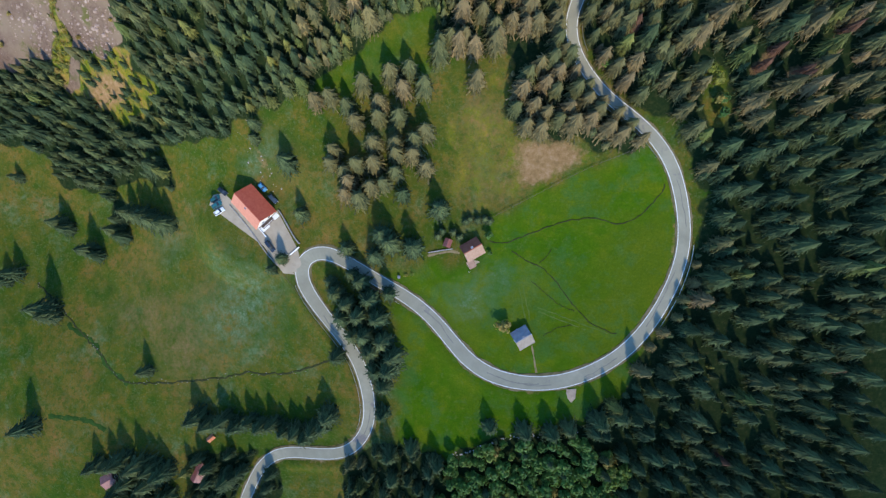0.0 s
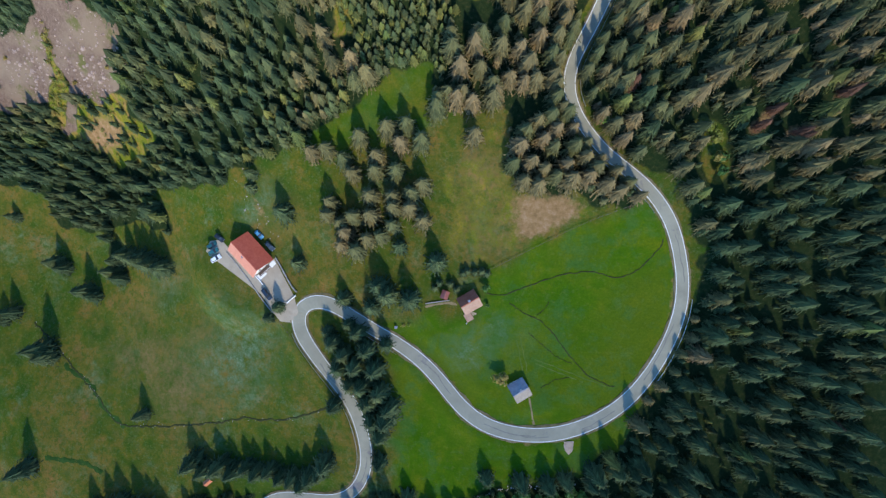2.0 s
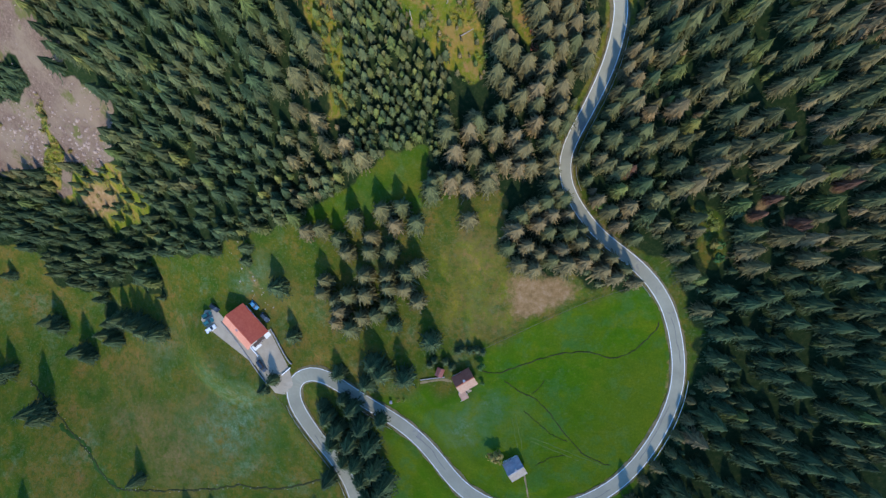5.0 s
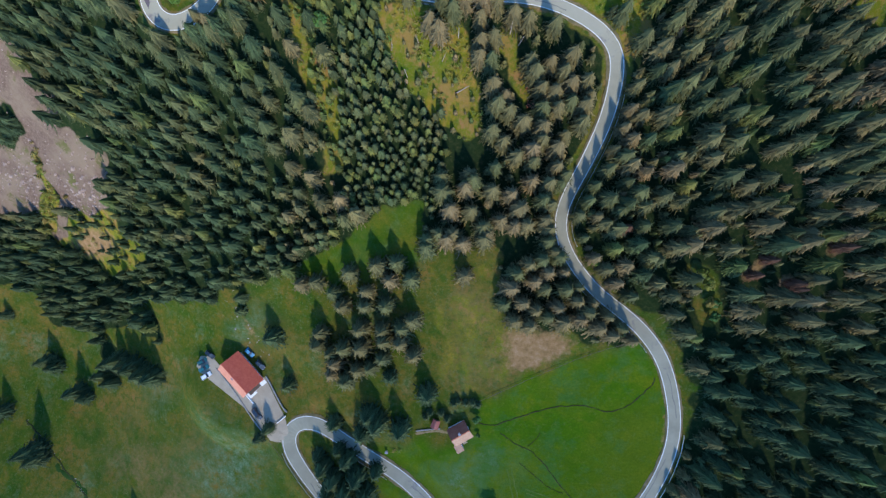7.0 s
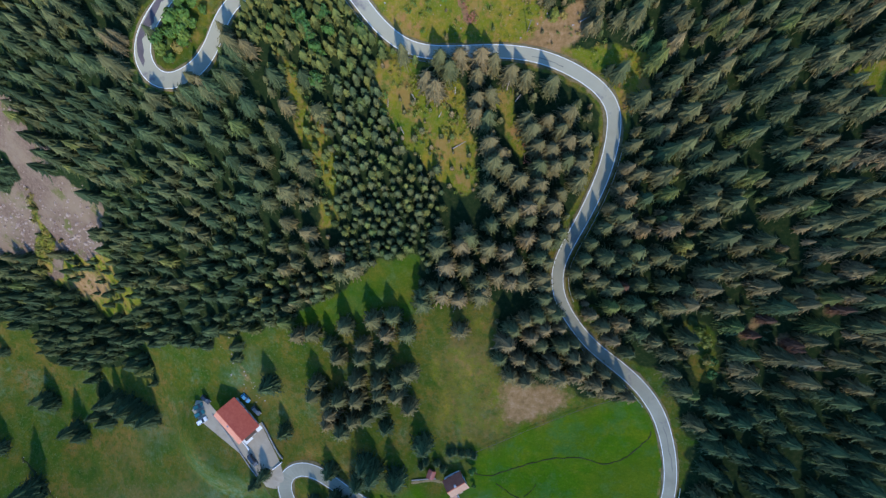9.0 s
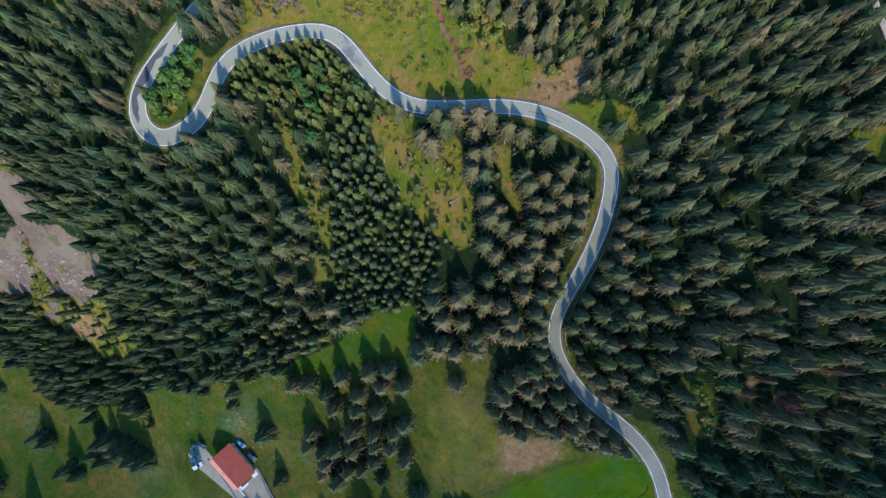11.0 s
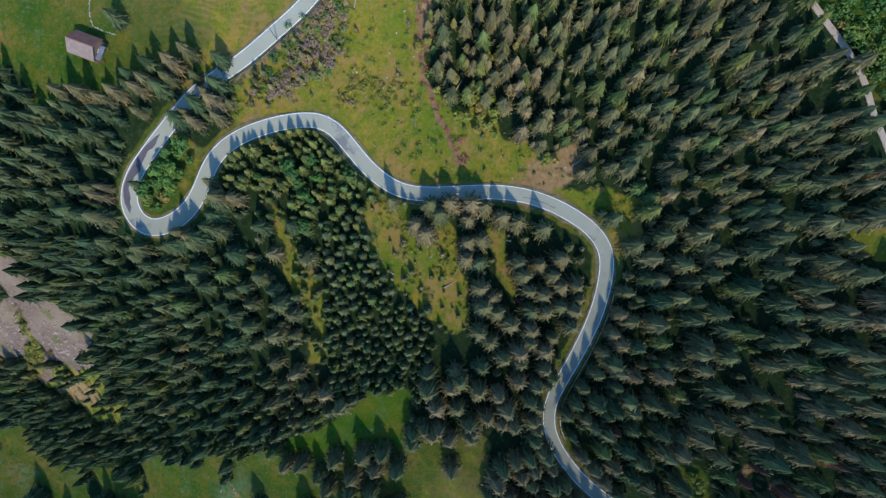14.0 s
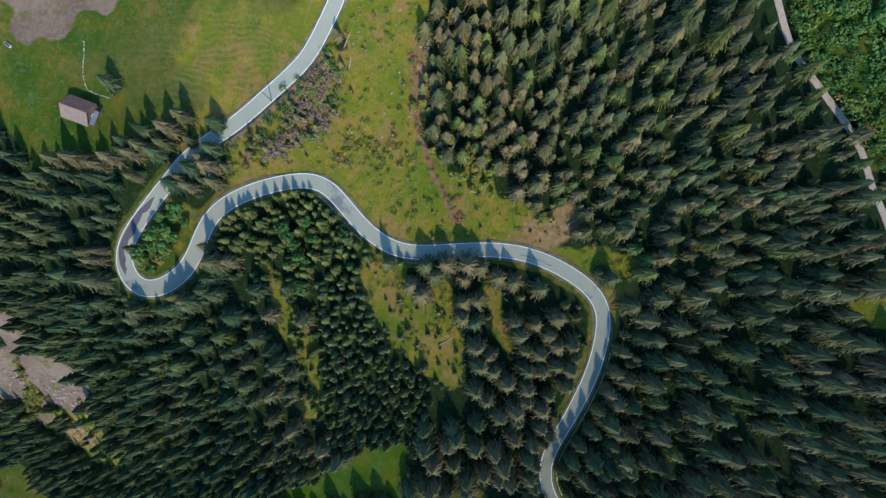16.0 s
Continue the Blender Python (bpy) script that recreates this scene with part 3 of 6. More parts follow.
def build_ground():
    xs, ys = axis(-245, 165, 1.4, 3000), axis(-140, 265, 1.4, 3000)
    gx, gy = np.meshgrid(xs, ys)
    z = height(gx, gy)
    far = np.maximum(np.maximum(-245 - gx, gx - 165), np.maximum(-140 - gy, gy - 265))
    z = np.where(far > 0, z + 12 * np.sin(gx * 0.011) * np.sin(gy * 0.013) * np.clip(far / 300, 0, 1), z)
    nx, ny = len(xs), len(ys)
    i = np.arange(nx * ny).reshape(ny, nx)
    faces = np.stack([i[:-1, :-1], i[:-1, 1:], i[1:, 1:], i[1:, :-1]], -1).reshape(-1, 4)
    px, py = gx.ravel(), gy.ravel()
    wob = 1.6 * np.sin(px * 0.45 + np.sin(py * 0.3)) + 1.2 * np.sin(py * 0.61 + px * 0.2)
    wx, wy = px + wob, py + 1.3 * np.sin(px * 0.5 + 1) + np.sin(py * 0.33)

    def mask(*polys):
        r = np.zeros(len(px), bool)
        for p in polys:
            r |= inside(p, wx, wy)
        return r

    def soften(a, times=2):
        a = a.reshape(ny, nx).astype(float)
        for _ in range(times):
            a[1:-1, 1:-1] = (4 * a[1:-1, 1:-1] + a[:-2, 1:-1] + a[2:, 1:-1] + a[1:-1, :-2] + a[1:-1, 2:]) / 8
        return a.ravel()

    open_land = mask(MEADOW, FIELD_SOUTH, MEADOW_NORTH, CLEARING_NORTH, CLEARING_MIDDLE, GLADE_EAST, VERGE_EAST, GRASS_SCREE, HAIRPIN, BANK_NORTH, WOOD_MIDDLE, GAP_WEST, SCRUB_EAST, SCREE_STRIP, GLADE_MIDDLE, GREEN_STRIP, SHADED_NOOK)
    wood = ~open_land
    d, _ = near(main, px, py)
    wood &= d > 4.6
    dry = mask(BANK_NORTH, CLEARING_NORTH, CLEARING_MIDDLE, GLADE_MIDDLE, GLADE_EAST, VERGE_EAST, GRASS_SCREE, GAP_WEST, SCREE_STRIP)
    dirt = 0.8 * np.exp(-((px - 40) / 11) ** 2 - ((py - 43) / 6) ** 2) + 0.4 * np.exp(-((px - 28) / 7) ** 2 - ((py - 46) / 5) ** 2) + (d < 4.1) * 0.5
    along, across = (px + 70) * -0.45 + (py - 46) * 0.89, (px + 70) * 0.89 + (py - 46) * 0.45
    dirt = dirt + 0.55 * np.exp(-(across / 3.0) ** 2 - (along / 9) ** 2)
    dirt = dirt + 0.9 * np.exp(-((px - 42) / 7) ** 2 - ((py - 161.5) / 4) ** 2)
    dirt = dirt + 0.62 * np.exp(-((px - 31) / 8) ** 2 - ((py - 36.5) / 5) ** 2) + mask(LOT_NORTH) * 0.3 + mask(GAP_WEST) * 0.3 + 0.8 * np.exp(-((px - 2) / 3.5) ** 2 - ((py - 204) / 14) ** 2) + mask(BANK_NORTH) * 0.36
    dry = dry + ((d > 2.6) & (d < 8.5) & (py > 92) & (px > -70)) * 0.55
    dirt = dirt + 0.8 * np.exp(-((px + 141) / 17) ** 2 - ((py - 79) / 8) ** 2) + 0.75 * np.exp(-((px + 26.5) / 6) ** 2 - ((py + 1.5 + 0.55 * (px + 26.5)) / 2.2) ** 2)
    for bx, by, rx in ((41.7, 160.9, 5.0), (47.2, 165.9, 4.5), (35.2, 156.5, 4.0)):
        dirt = dirt + 0.9 * np.exp(-((px - bx) / rx) ** 2 - ((py - by) / 4) ** 2)
    for bx, by in BARE_SPOTS:
        dirt = dirt + 0.8 * np.exp(-((px - bx) / 2.6) ** 2 - ((py - by) / 3.2) ** 2)
    for bx, by in GREEN_SPOTS:
        wood = wood & (np.hypot(px - bx, py - by) > 4.0 + 0.8 * np.sin(px * 1.7 + py))
    stone = (mask(SCREE) | mask(LOT_NORTH)) & ~mask(SCREE_STRIP, SCREE_COPSE)
    lush = mask(MOWN) + 0.6 * mask(GREEN_STRIP)
    dry = dry + mask(DRY_STRIP) * 0.45 + np.exp(-((px + 50) / 22) ** 2 - ((py - 210) / 17) ** 2) * 0.95
    def blots(*rows):
        return np.clip(sum(k * np.exp(-((px - cx) / rx) ** 2 - ((py - cy) / ry) ** 2) for cx, cy, rx, ry, k in rows), 0, 1)

    pale = blots((-87, -17, 17, 12, 0.85), (-75, -3, 12, 9, 0.7), (-117, 18, 9, 7, 0.6), (10, -9, 8, 7, 0.6), (20, 1, 7, 6, 0.5), (-90, 8, 8, 6, 0.5), (-74, 45, 5, 4, 0.95), (-66, 51, 4, 5, 0.7))
    brown = blots((-145, 77, 22, 11, 0.95), (-30, 108, 4, 14, 0.9), (-109, -30, 13, 17, 0.9), (-132, -16, 15, 12, 0.8), (13, 56, 8, 9, 0.7), (19, 33, 10, 6, 0.6), (-128, 8, 9, 7, 0.5), (-62, 44, 8, 9, 0.5), (-100, -6, 7, 8, 0.5), (-56, 200, 13, 12, 0.75), (-78, 206, 20, 9, 0.35), (-46, 218, 9, 12, 0.8))
    terrace = blots((-52, 212, 14, 14, 0.5), (-68, 203, 8, 9, 0.45), (-42, 200, 6, 8, 0.4))
    me = mesh_of("ground", np.stack([px, py, z.ravel()], 1), faces, [TURF], True,
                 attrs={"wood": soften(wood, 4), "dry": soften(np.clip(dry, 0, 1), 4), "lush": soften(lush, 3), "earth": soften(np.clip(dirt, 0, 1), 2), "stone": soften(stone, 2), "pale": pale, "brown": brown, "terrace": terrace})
    tagged(new("ground", me), "grassy alpine slope with forest floor and bare patches", "ground", kind="structure")


build_ground()


def strip(name, line, lz, left, right, lift, mat, fall=0.0):
    """A band along a line between two offsets to its right; fall: how far its right edge (fall > 0) or left edge lies lower."""
    t = np.gradient(line, axis=0)
    t /= np.hypot(t[:, 0], t[:, 1])[:, None]
    nrm = np.stack([t[:, 1], -t[:, 0]], 1)
    left, right = np.broadcast_to(left, len(line)), np.broadcast_to(right, len(line))
    a, b = line + nrm * left[:, None], line + nrm * right[:, None]
    za, zb = lz + lift + min(fall, 0), lz + lift - max(fall, 0)
    v = np.vstack([np.c_[a, za], np.c_[b, zb], np.c_[a, za - 0.25], np.c_[b, zb - 0.25]])
    n = len(line)
    i = np.arange(n - 1)
    f = np.vstack([np.stack([i, i + n, i + n + 1, i + 1], 1), np.stack([i + n, i + 3 * n, i + 3 * n + 1, i + n + 1], 1), np.stack([i + 2 * n, i, i + 1, i + 2 * n + 1], 1)])
    return mesh_of(name, v, f, [mat])


road = tagged(new("road", strip("road", main, main_z, -main_half, main_half, 0.04, ASPHALT)), "grey asphalt mountain road with white edge lines", "road", kind="structure")
old = np.flatnonzero((main[:, 0] < -73) & (main[:, 1] > 146) & (main[:, 1] < 169) & (main[:, 0] > -90))
wave = 0.5 * np.sin(np.arange(len(old)) * 0.9) + 0.3 * np.sin(np.arange(len(old)) * 2.3)
fade = np.abs(np.linspace(-1, 1, len(old))) ** 4
ob = new("old_surface", strip("old_surface", main[old], main_z[old], -1.9 + 0.2 * wave + 1.2 * fade, 0.3 + wave - 1.2 * fade, 0.075, OLD_ASPHALT))
ob.parent = road
for side in (-1, 1):
    o = side * (main_half - 0.13)
    ob = new("edge_line", strip("edge_line", main, main_z, o - 0.1, o + 0.1, 0.055, LINE_PAINT))
    ob.parent = road
for side in (-1, 1):
    ragged = np.convolve(np.random.RandomState(5 + side).uniform(0.1, 1.3, len(main) + 2), np.ones(3) / 3, "valid")
    a, b = (main_half, main_half + ragged) if side > 0 else (-main_half - ragged, -main_half)
    ob = new("shoulder", strip("shoulder", main, main_z, a, b, -0.01, SHOULDER, side * 0.16))
    ob.parent = road
TAR = plain("tar_seam", (0.16, 0.155, 0.13), (0.24, 0.23, 0.19), 1.2, 0.8, 0, 0.2, 0.2)
seam_rng = np.random.RandomState(12)
for start, count, side in ((172, 14, 0.2), (180, 9, 1.0), (150, 12, -0.4), (196, 10, 0.5), (215, 16, -0.7), (128, 10, 0.6), (240, 12, 0.3), (345, 8, -0.3), (60, 12, 0.4), (90, 10, -0.5)):
    k = np.arange(start, start + count)
    o = side + np.convolve(seam_rng.normal(0, 0.5, count + 4), np.ones(5) / 5, "valid")
    w = 0.10 + 0.12 * seam_rng.rand(count)
    ob = new("tar_seam", strip("tar_seam", main[k], main_z[k], o - w, o + w, 0.05, TAR))
    ob.parent = road
tagged(new("gravel_track", strip("gravel_track", track, track_z, -0.85, 0.85, 0.05, GRAVEL)), "pale gravel forest track", "track", kind="structure")


# ---------------------------------------------------------------- trees
def spruce_crown(seed, whorls, per, aspect, full=0.7, low=0.14, joints=4):
    """Whorls of feathered boughs that hang over jagged skirts of needles; height 1 and reach 1; aspect: reach by height; low: where the green begins; joints: pairs of side twigs on a bough."""
    r = np.random.RandomState(seed)
    verts, faces = [], []
    side = r.uniform(-0.18, 0.18, 2)
    for k in range(whorls):
        u = k / (whorls - 1)
        z0 = low + 0.05 + (0.93 - low) * u
        reach = (1 - u) ** full * 0.96 + 0.07
        if low > 0.2 and k == 0:
            reach *= 0.85
        n = max(5, int(round(per * (1 - 0.5 * u))))
        turn = r.rand() * 6.28
        for j in range(n):
            a = turn + (j + r.uniform(-0.3, 0.3)) * 6.283 / n
            R = reach * r.uniform(0.48, 1.2) * (1 + side[0] * math.cos(a) + side[1] * math.sin(a))
            drop = R * aspect * r.uniform(0.75, 1.45)
            z = z0 + r.uniform(-0.055, 0.055)
            bend = r.uniform(-0.22, 0.22)
            b = len(verts)
            for q in range(joints + 1):
                f = q / joints
                rad, aa = 0.03 + (R - 0.03) * f, a + bend * f * f
                verts.append((math.cos(aa) * rad, math.sin(aa) * rad, z - drop * f ** 1.25))
            for q in range(1, joints + 1):
                f = q / joints
                wide = (0.03 + 0.09 * R) * (1.05 - 0.65 * f) * r.uniform(0.6, 1.3)
                rad, aa = 0.03 + (R - 0.03) * min(1.04, f - 0.02 + 0.16 * r.rand()), a + bend * f * f
                hang = wide * aspect * r.uniform(0.2, 1.0)
                for o in (-wide, wide):
                    verts.append((math.cos(aa) * rad - math.sin(aa) * o, math.sin(aa) * rad + math.cos(aa) * o, z - drop * f ** 1.25 - hang))
                    faces.append((b + q - 1, b + q, len(verts) - 1) if o > 0 else (b + q, b + q - 1, len(verts) - 1))
    for top, foot in ((0.36, -0.14), (0.56, 0.06), (0.76, 0.26), (0.94, 0.46)):
        z1, z0 = low + (1 - low) * top, low + (1 - low) * foot
        q = 0.76 * (1 - max(foot, 0)) ** (full * 1.25)
        b = len(verts)
        turn = r.rand() * 6.28
        verts.append((0, 0, z1))
        for k in range(14):
            a = turn + 0.4488 * (k + r.uniform(-0.3, 0.3))
            rr = q * (r.uniform(0.85, 1.1) if k % 2 else r.uniform(0.5, 0.7)) * (1 + side[0] * math.cos(a) + side[1] * math.sin(a))
            verts.append((math.cos(a) * rr, math.sin(a) * rr, z0 + r.uniform(-0.03, 0.05) + (0 if k % 2 else 0.08)))
        faces += [(b, b + 1 + k, b + 1 + (k + 1) % 14) for k in range(14)]
    return np.array(verts), np.array(faces)


def trunk_mesh(radius, top, sides=5):
    v, f = [], []
    for z, rr in ((-0.06, 1.25), (0.04, 1.0), (top, 0.25)):
        for s in range(sides):
            a = 6.283 * s / sides
            v.append((math.cos(a) * radius * rr, math.sin(a) * radius * rr, z))
    for k in range(2):
        for s in range(sides):
            p, q = k * sides + s, k * sides + (s + 1) % sides
            f += [(p, q, q + sides), (p, q + sides, p + sides)]
    return np.array(v), np.array(f)


def leafy_crown(seed, clumps, low=0.12, core=True):
    """Leaf clumps over several lobes, of height 1 and reach 1."""
    r = np.random.RandomState(seed)
    lobes = [(r.uniform(-0.5, 0.5), r.uniform(-0.5, 0.5), r.uniform(0.45, 0.75), r.uniform(0.35, 0.6)) for _ in range(6)] + [(0, 0, 0.68, 0.6)]
    verts, faces = [], []
    for k in range(clumps):
        lx, ly, lz, lr = lobes[r.randint(len(lobes))]
        d = r.normal(size=3)
        d[2] = abs(d[2]) * 0.9 - 0.25
        d /= np.linalg.norm(d)
        c = np.array((lx, ly, lz)) + d * lr * np.array((1, 1, 0.55)) * r.uniform(0.75, 1.05)
        c[2] = max(c[2], low)
        u = np.cross(d, (0.3, 0.2, 1.0))
        u /= np.linalg.norm(u)
        w = np.cross(d, u)
        s = r.uniform(0.10, 0.21)
        b = len(verts)
        tilt = d * r.uniform(-0.08, 0.08)
        for p, q, h in ((-1, -0.3, 0), (0.2, -1, -0.2), (1, 0.2, 0), (-0.2, 1, -0.2), (0, 0, 0.35)):
            verts.append(tuple(c + (u * p + w * q + d * h) * s * np.array((1, 1, 0.7)) + tilt * p))
        faces += [(b, b + 1, b + 4), (b + 1, b + 2, b + 4), (b + 2, b + 3, b + 4), (b + 3, b, b + 4)]
    if core:
        for lx, ly, lz, lr in lobes:
            b = len(verts)
            q = lr * 0.72
            verts += [(lx + q, ly, lz), (lx, ly + q, lz), (lx - q, ly, lz), (lx, ly - q, lz), (lx, ly, lz + q * 0.5), (lx, ly, max(low, lz - q * 0.6))]
            faces += [(b, b + 1, b + 4), (b + 1, b + 2, b + 4), (b + 2, b + 3, b + 4), (b + 3, b, b + 4), (b + 1, b, b + 5), (b + 2, b + 1, b + 5), (b + 3, b + 2, b + 5), (b, b + 3, b + 5)]
    return np.array(verts), np.array(faces)


WIDE = [spruce_crown(120 + s, 12, 18, 0.31, 0.48, 0.05, 5) for s in range(6)]
TALL = [spruce_crown(s, 9, 19, 0.30, 0.46, 0.16, 4) for s in range(10)]
SLIM = [spruce_crown(80 + s, 8, 9, 0.24, 0.52, 0.20, 3) for s in range(8)]
SMALL = [spruce_crown(20 + s, 6, 8, 0.3, 0.66, 0.14, 2) for s in range(6)]
LEAFY = [leafy_crown(40 + s, 130) for s in range(5)]
BUSH = [leafy_crown(60 + s, 40, 0.05, False) for s in range(4)]
STEM = trunk_mesh(0.055, 0.9)
STEM_LEAFY = trunk_mesh(0.07, 0.6)
KINDS = {"rusty": (TALL, STEM), "wide": (WIDE, STEM), "tall": (TALL, STEM), "slim": (SLIM, STEM), "small": (SMALL, STEM), "leafy": (LEAFY, STEM_LEAFY), "bush": (BUSH, None)}


def stand(name, trees, label, tints=(0.0, 1.0), accent=0.05):
    """One wood: many trees joined into one mesh. trees: rows of kind, x, y, height, reach."""
    V, F, M, T, base = [], [], [], [], 0
    r = np.random.RandomState(len(trees))
    zs = height(np.array([t[1] for t in trees]), np.array([t[2] for t in trees]))
    for (kind, x, y, h, reach), z in zip(trees, zs):
        crowns, stem = KINDS[kind]
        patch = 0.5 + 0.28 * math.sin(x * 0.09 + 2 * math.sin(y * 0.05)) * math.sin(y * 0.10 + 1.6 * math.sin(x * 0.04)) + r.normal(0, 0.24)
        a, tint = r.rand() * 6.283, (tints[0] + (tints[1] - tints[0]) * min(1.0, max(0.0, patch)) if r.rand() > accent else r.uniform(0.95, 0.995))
        lean = np.array((1, 0, r.uniform(-0.03, 0.03)))
        ca, sa = math.cos(a), math.sin(a)
        for (v, f), mat in ((crowns[r.randint(len(crowns))], 1 if kind in ("leafy", "bush") else 0), (stem, 2)) if stem is not None else ((crowns[r.randint(len(crowns))], 1),):
            w = np.stack([(v[:, 0] * ca - v[:, 1] * sa) * reach, (v[:, 0] * sa + v[:, 1] * ca) * reach, v[:, 2] * h], 1)
            w[:, 0] += w[:, 2] * lean[2] + x
            w[:, 1] += y
            w[:, 2] += z
            V.append(w)
            F.append(f + base)
            M.append(np.full(len(f), mat))
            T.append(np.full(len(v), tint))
            base += len(v)
    me = mesh_of(name, np.vstack(V), np.vstack(F), [NEEDLES, LEAVES, BARK], False, np.concatenate(M), {"tint": np.concatenate(T)})
    return tagged(new(name, me), label, "woods", kind="stuff")


def tree_models():
    models = {}
    for kind, name, mat in (("tall", "spruce_tree", NEEDLES), ("wide", "spruce_tree", NEEDLES), ("leafy", "broadleaf_tree", LEAVES), ("rusty", "dead_spruce", RUST_NEEDLES)):
        crowns, stem = KINDS[kind]
        # wide crowns: dark green needles, tinted darker still for their shaded sides
        models[kind] = [(mesh_of("crown", v, f, [mat], False, attrs={"tint": np.full(len(v), {"tall": 0.40, "wide": 0.0, "leafy": 0.0, "rusty": 0.0}[kind]), "single": np.full(len(v), {"tall": 0.5, "wide": 0.3, "leafy": 1.0, "rusty": 1.0}[kind])}), mesh_of("trunk", *stem, [BARK])) for v, f in crowns]
    return models


MODELS = tree_models()
LABELS = {"wide": ("spruce_tree", "dark full-crowned spruce standing on the open meadow", "spruce tree"),
          "tall": ("spruce_tree", "grey-green spruce with drooping boughs on the slope", "spruce tree"),
          "rusty": ("dead_spruce", "dead spruce with rust-brown needles in the forest", "dead tree"),
          "leafy": ("broadleaf_tree", "rounded broadleaf tree with fresh green leaves", "tree")}


def tree_thing(kind, x, y, h, reach, group):
    name, label, cat = LABELS[kind]
    ob = empty(name, pose(x, y, ground_z(x, y), 0, 0, random.uniform(0, 360)) @ Matrix.Diagonal((reach, reach, h, 1)), label, cat, group)
    crown, trunk = random.choice(MODELS[kind])
    for n, me in (("crown", crown), ("trunk", trunk)):
        c = new(n, me)
        c.parent = ob
    return ob


def sow(poly, step, keep=1.0, seed=0, jitter=0.42):
    r = np.random.RandomState(seed)
    p = np.array(poly)
    xs, ys = np.arange(p[:, 0].min(), p[:, 0].max(), step), np.arange(p[:, 1].min(), p[:, 1].max(), step * 0.9)
    gx, gy = np.meshgrid(xs, ys)
    gx = gx + (np.arange(len(ys)) % 2)[:, None] * step / 2
    gx, gy = gx.ravel() + r.uniform(-jitter, jitter, gx.size) * step, gy.ravel() + r.uniform(-jitter, jitter, gx.size) * step
    ok = inside(poly, gx, gy) & (r.rand(gx.size) < keep)
    return gx[ok], gy[ok]


def plant_woods():
    r = np.random.RandomState(7)
    stands = defaultdict(list)
    roadside = []
    no_woods = (MEADOW, FIELD_SOUTH, MEADOW_NORTH, CLEARING_NORTH, CLEARING_MIDDLE, GAP_WEST, BANK_NORTH, YOUNG_WOOD, HAIRPIN, SCRUB_WEST, GLADE_EAST, VERGE_EAST, SCREE, GRASS_SCREE, SCRUB_EAST, BROADLEAF_SOUTH, OPEN_WOOD, GREEN_STRIP, SHADED_NOOK)
    huts = ((-146.0, -87.4), (-105.0, -83.0), (-99.4, -67.7))
    for kind, step, seed in (("tall", 6.7, 3), ("slim", 4.75, 5), ("small", 4.7, 9)):
        x, y = sow(WOODS_REACH, step, 0.95, seed, 0.46)
        west = inside(SLIM_WOODS, x, y)
        bare = np.zeros(len(x), bool)
        for p in no_woods:
            bare |= inside(p, x, y)
        d, _ = near(main, x, y)
        d2, _ = near(track, x, y)
        gaps = np.sin(x * 0.13 + 2 * np.sin(y * 0.07)) * np.sin(y * 0.15 + 1.7 * np.sin(x * 0.06)) > np.where(x > 40, 0.93, 0.97)
        low_growth = (kind == "small") & west & (np.sin(x * 7.1 + y * 3.3) > -0.3)
        ok = ~bare & ~low_growth & (d > (4.4 if kind == "tall" else 5.0)) & (d2 > (4.6 if kind == "tall" else 2.4)) & (~gaps | (kind == "small")) & ((west == (kind == "slim")) | (kind == "small"))
        for px, py, dd in zip(x[ok], y[ok], d[ok]):
            if px > 40 and ((py < 60 and r.rand() < 0.22) or (12 < py < 55 and dd < 6.8)):
                continue
            if any((px - bx) ** 2 + (py - by) ** 2 < 20 for bx, by in huts):
                continue
            if any((px - bx) ** 2 + (py - by) ** 2 < 7 for bx, by in BARE_SPOTS) or any((px - bx) ** 2 + (py - by) ** 2 < 12 for bx, by in GREEN_SPOTS):
                continue
            if kind == "tall":
                h = r.uniform(9, 14) if py > 150 else (r.uniform(11, 17) if px > 0 else r.uniform(10, 15))
                reach = h ** 0.5 * r.uniform(0.88, 1.2) * (0.86 if py > 150 else 1.0)
            elif kind == "small":
                h = r.uniform(3.5, 8)
                reach = h * r.uniform(0.26, 0.34)
            else:
                h = r.uniform(8, 14)
                reach = h * r.uniform(0.22, 0.30)
            if dd < 10 and -60 < py < 215 and kind == "tall":
                roadside.append((px, py, h, reach * (1.0 if dd > 6.5 else 0.8)))
                continue
            if px > 40 and py < 150:
                key = "woods_east" if py > 50 else "woods_southeast"
            elif px < -60 and py > 105:
                key = "woods_far_west"
            elif py > 150:
                key = "woods_north"
            elif px > -50 and py > 30:
                key = "woods_middle"
            elif py > 80 or px > -60:
                key = "woods_west"
            elif py > 20:
                key = "woods_lower_west"
            else:
                key = "woods_south"
            stands[key].append((kind, px, py, h, reach))

    run = np.gradient(main, axis=0)
    run /= np.hypot(run[:, 0], run[:, 1])[:, None]
    for side, y0, y1, low, high in ((1, 60, 131, 10, 15), (-1, 50, 96, 10, 15), (1, -26, 10, 5, 9)):
        k = np.flatnonzero((main[:, 1] > y0) & (main[:, 1] < y1) & (main[:, 0] > 30))[::4]
        for i in k:
            q = r.uniform(4.6, 5.8)
            h = r.uniform(low, high)
            px, py = main[i, 0] + run[i, 1] * side * q, main[i, 1] - run[i, 0] * side * q
            if all((px - t[0]) ** 2 + (py - t[1]) ** 2 > 12 for t in roadside):
                roadside.insert(0, (px, py, h, h ** 0.5 * r.uniform(0.85, 1.05)))

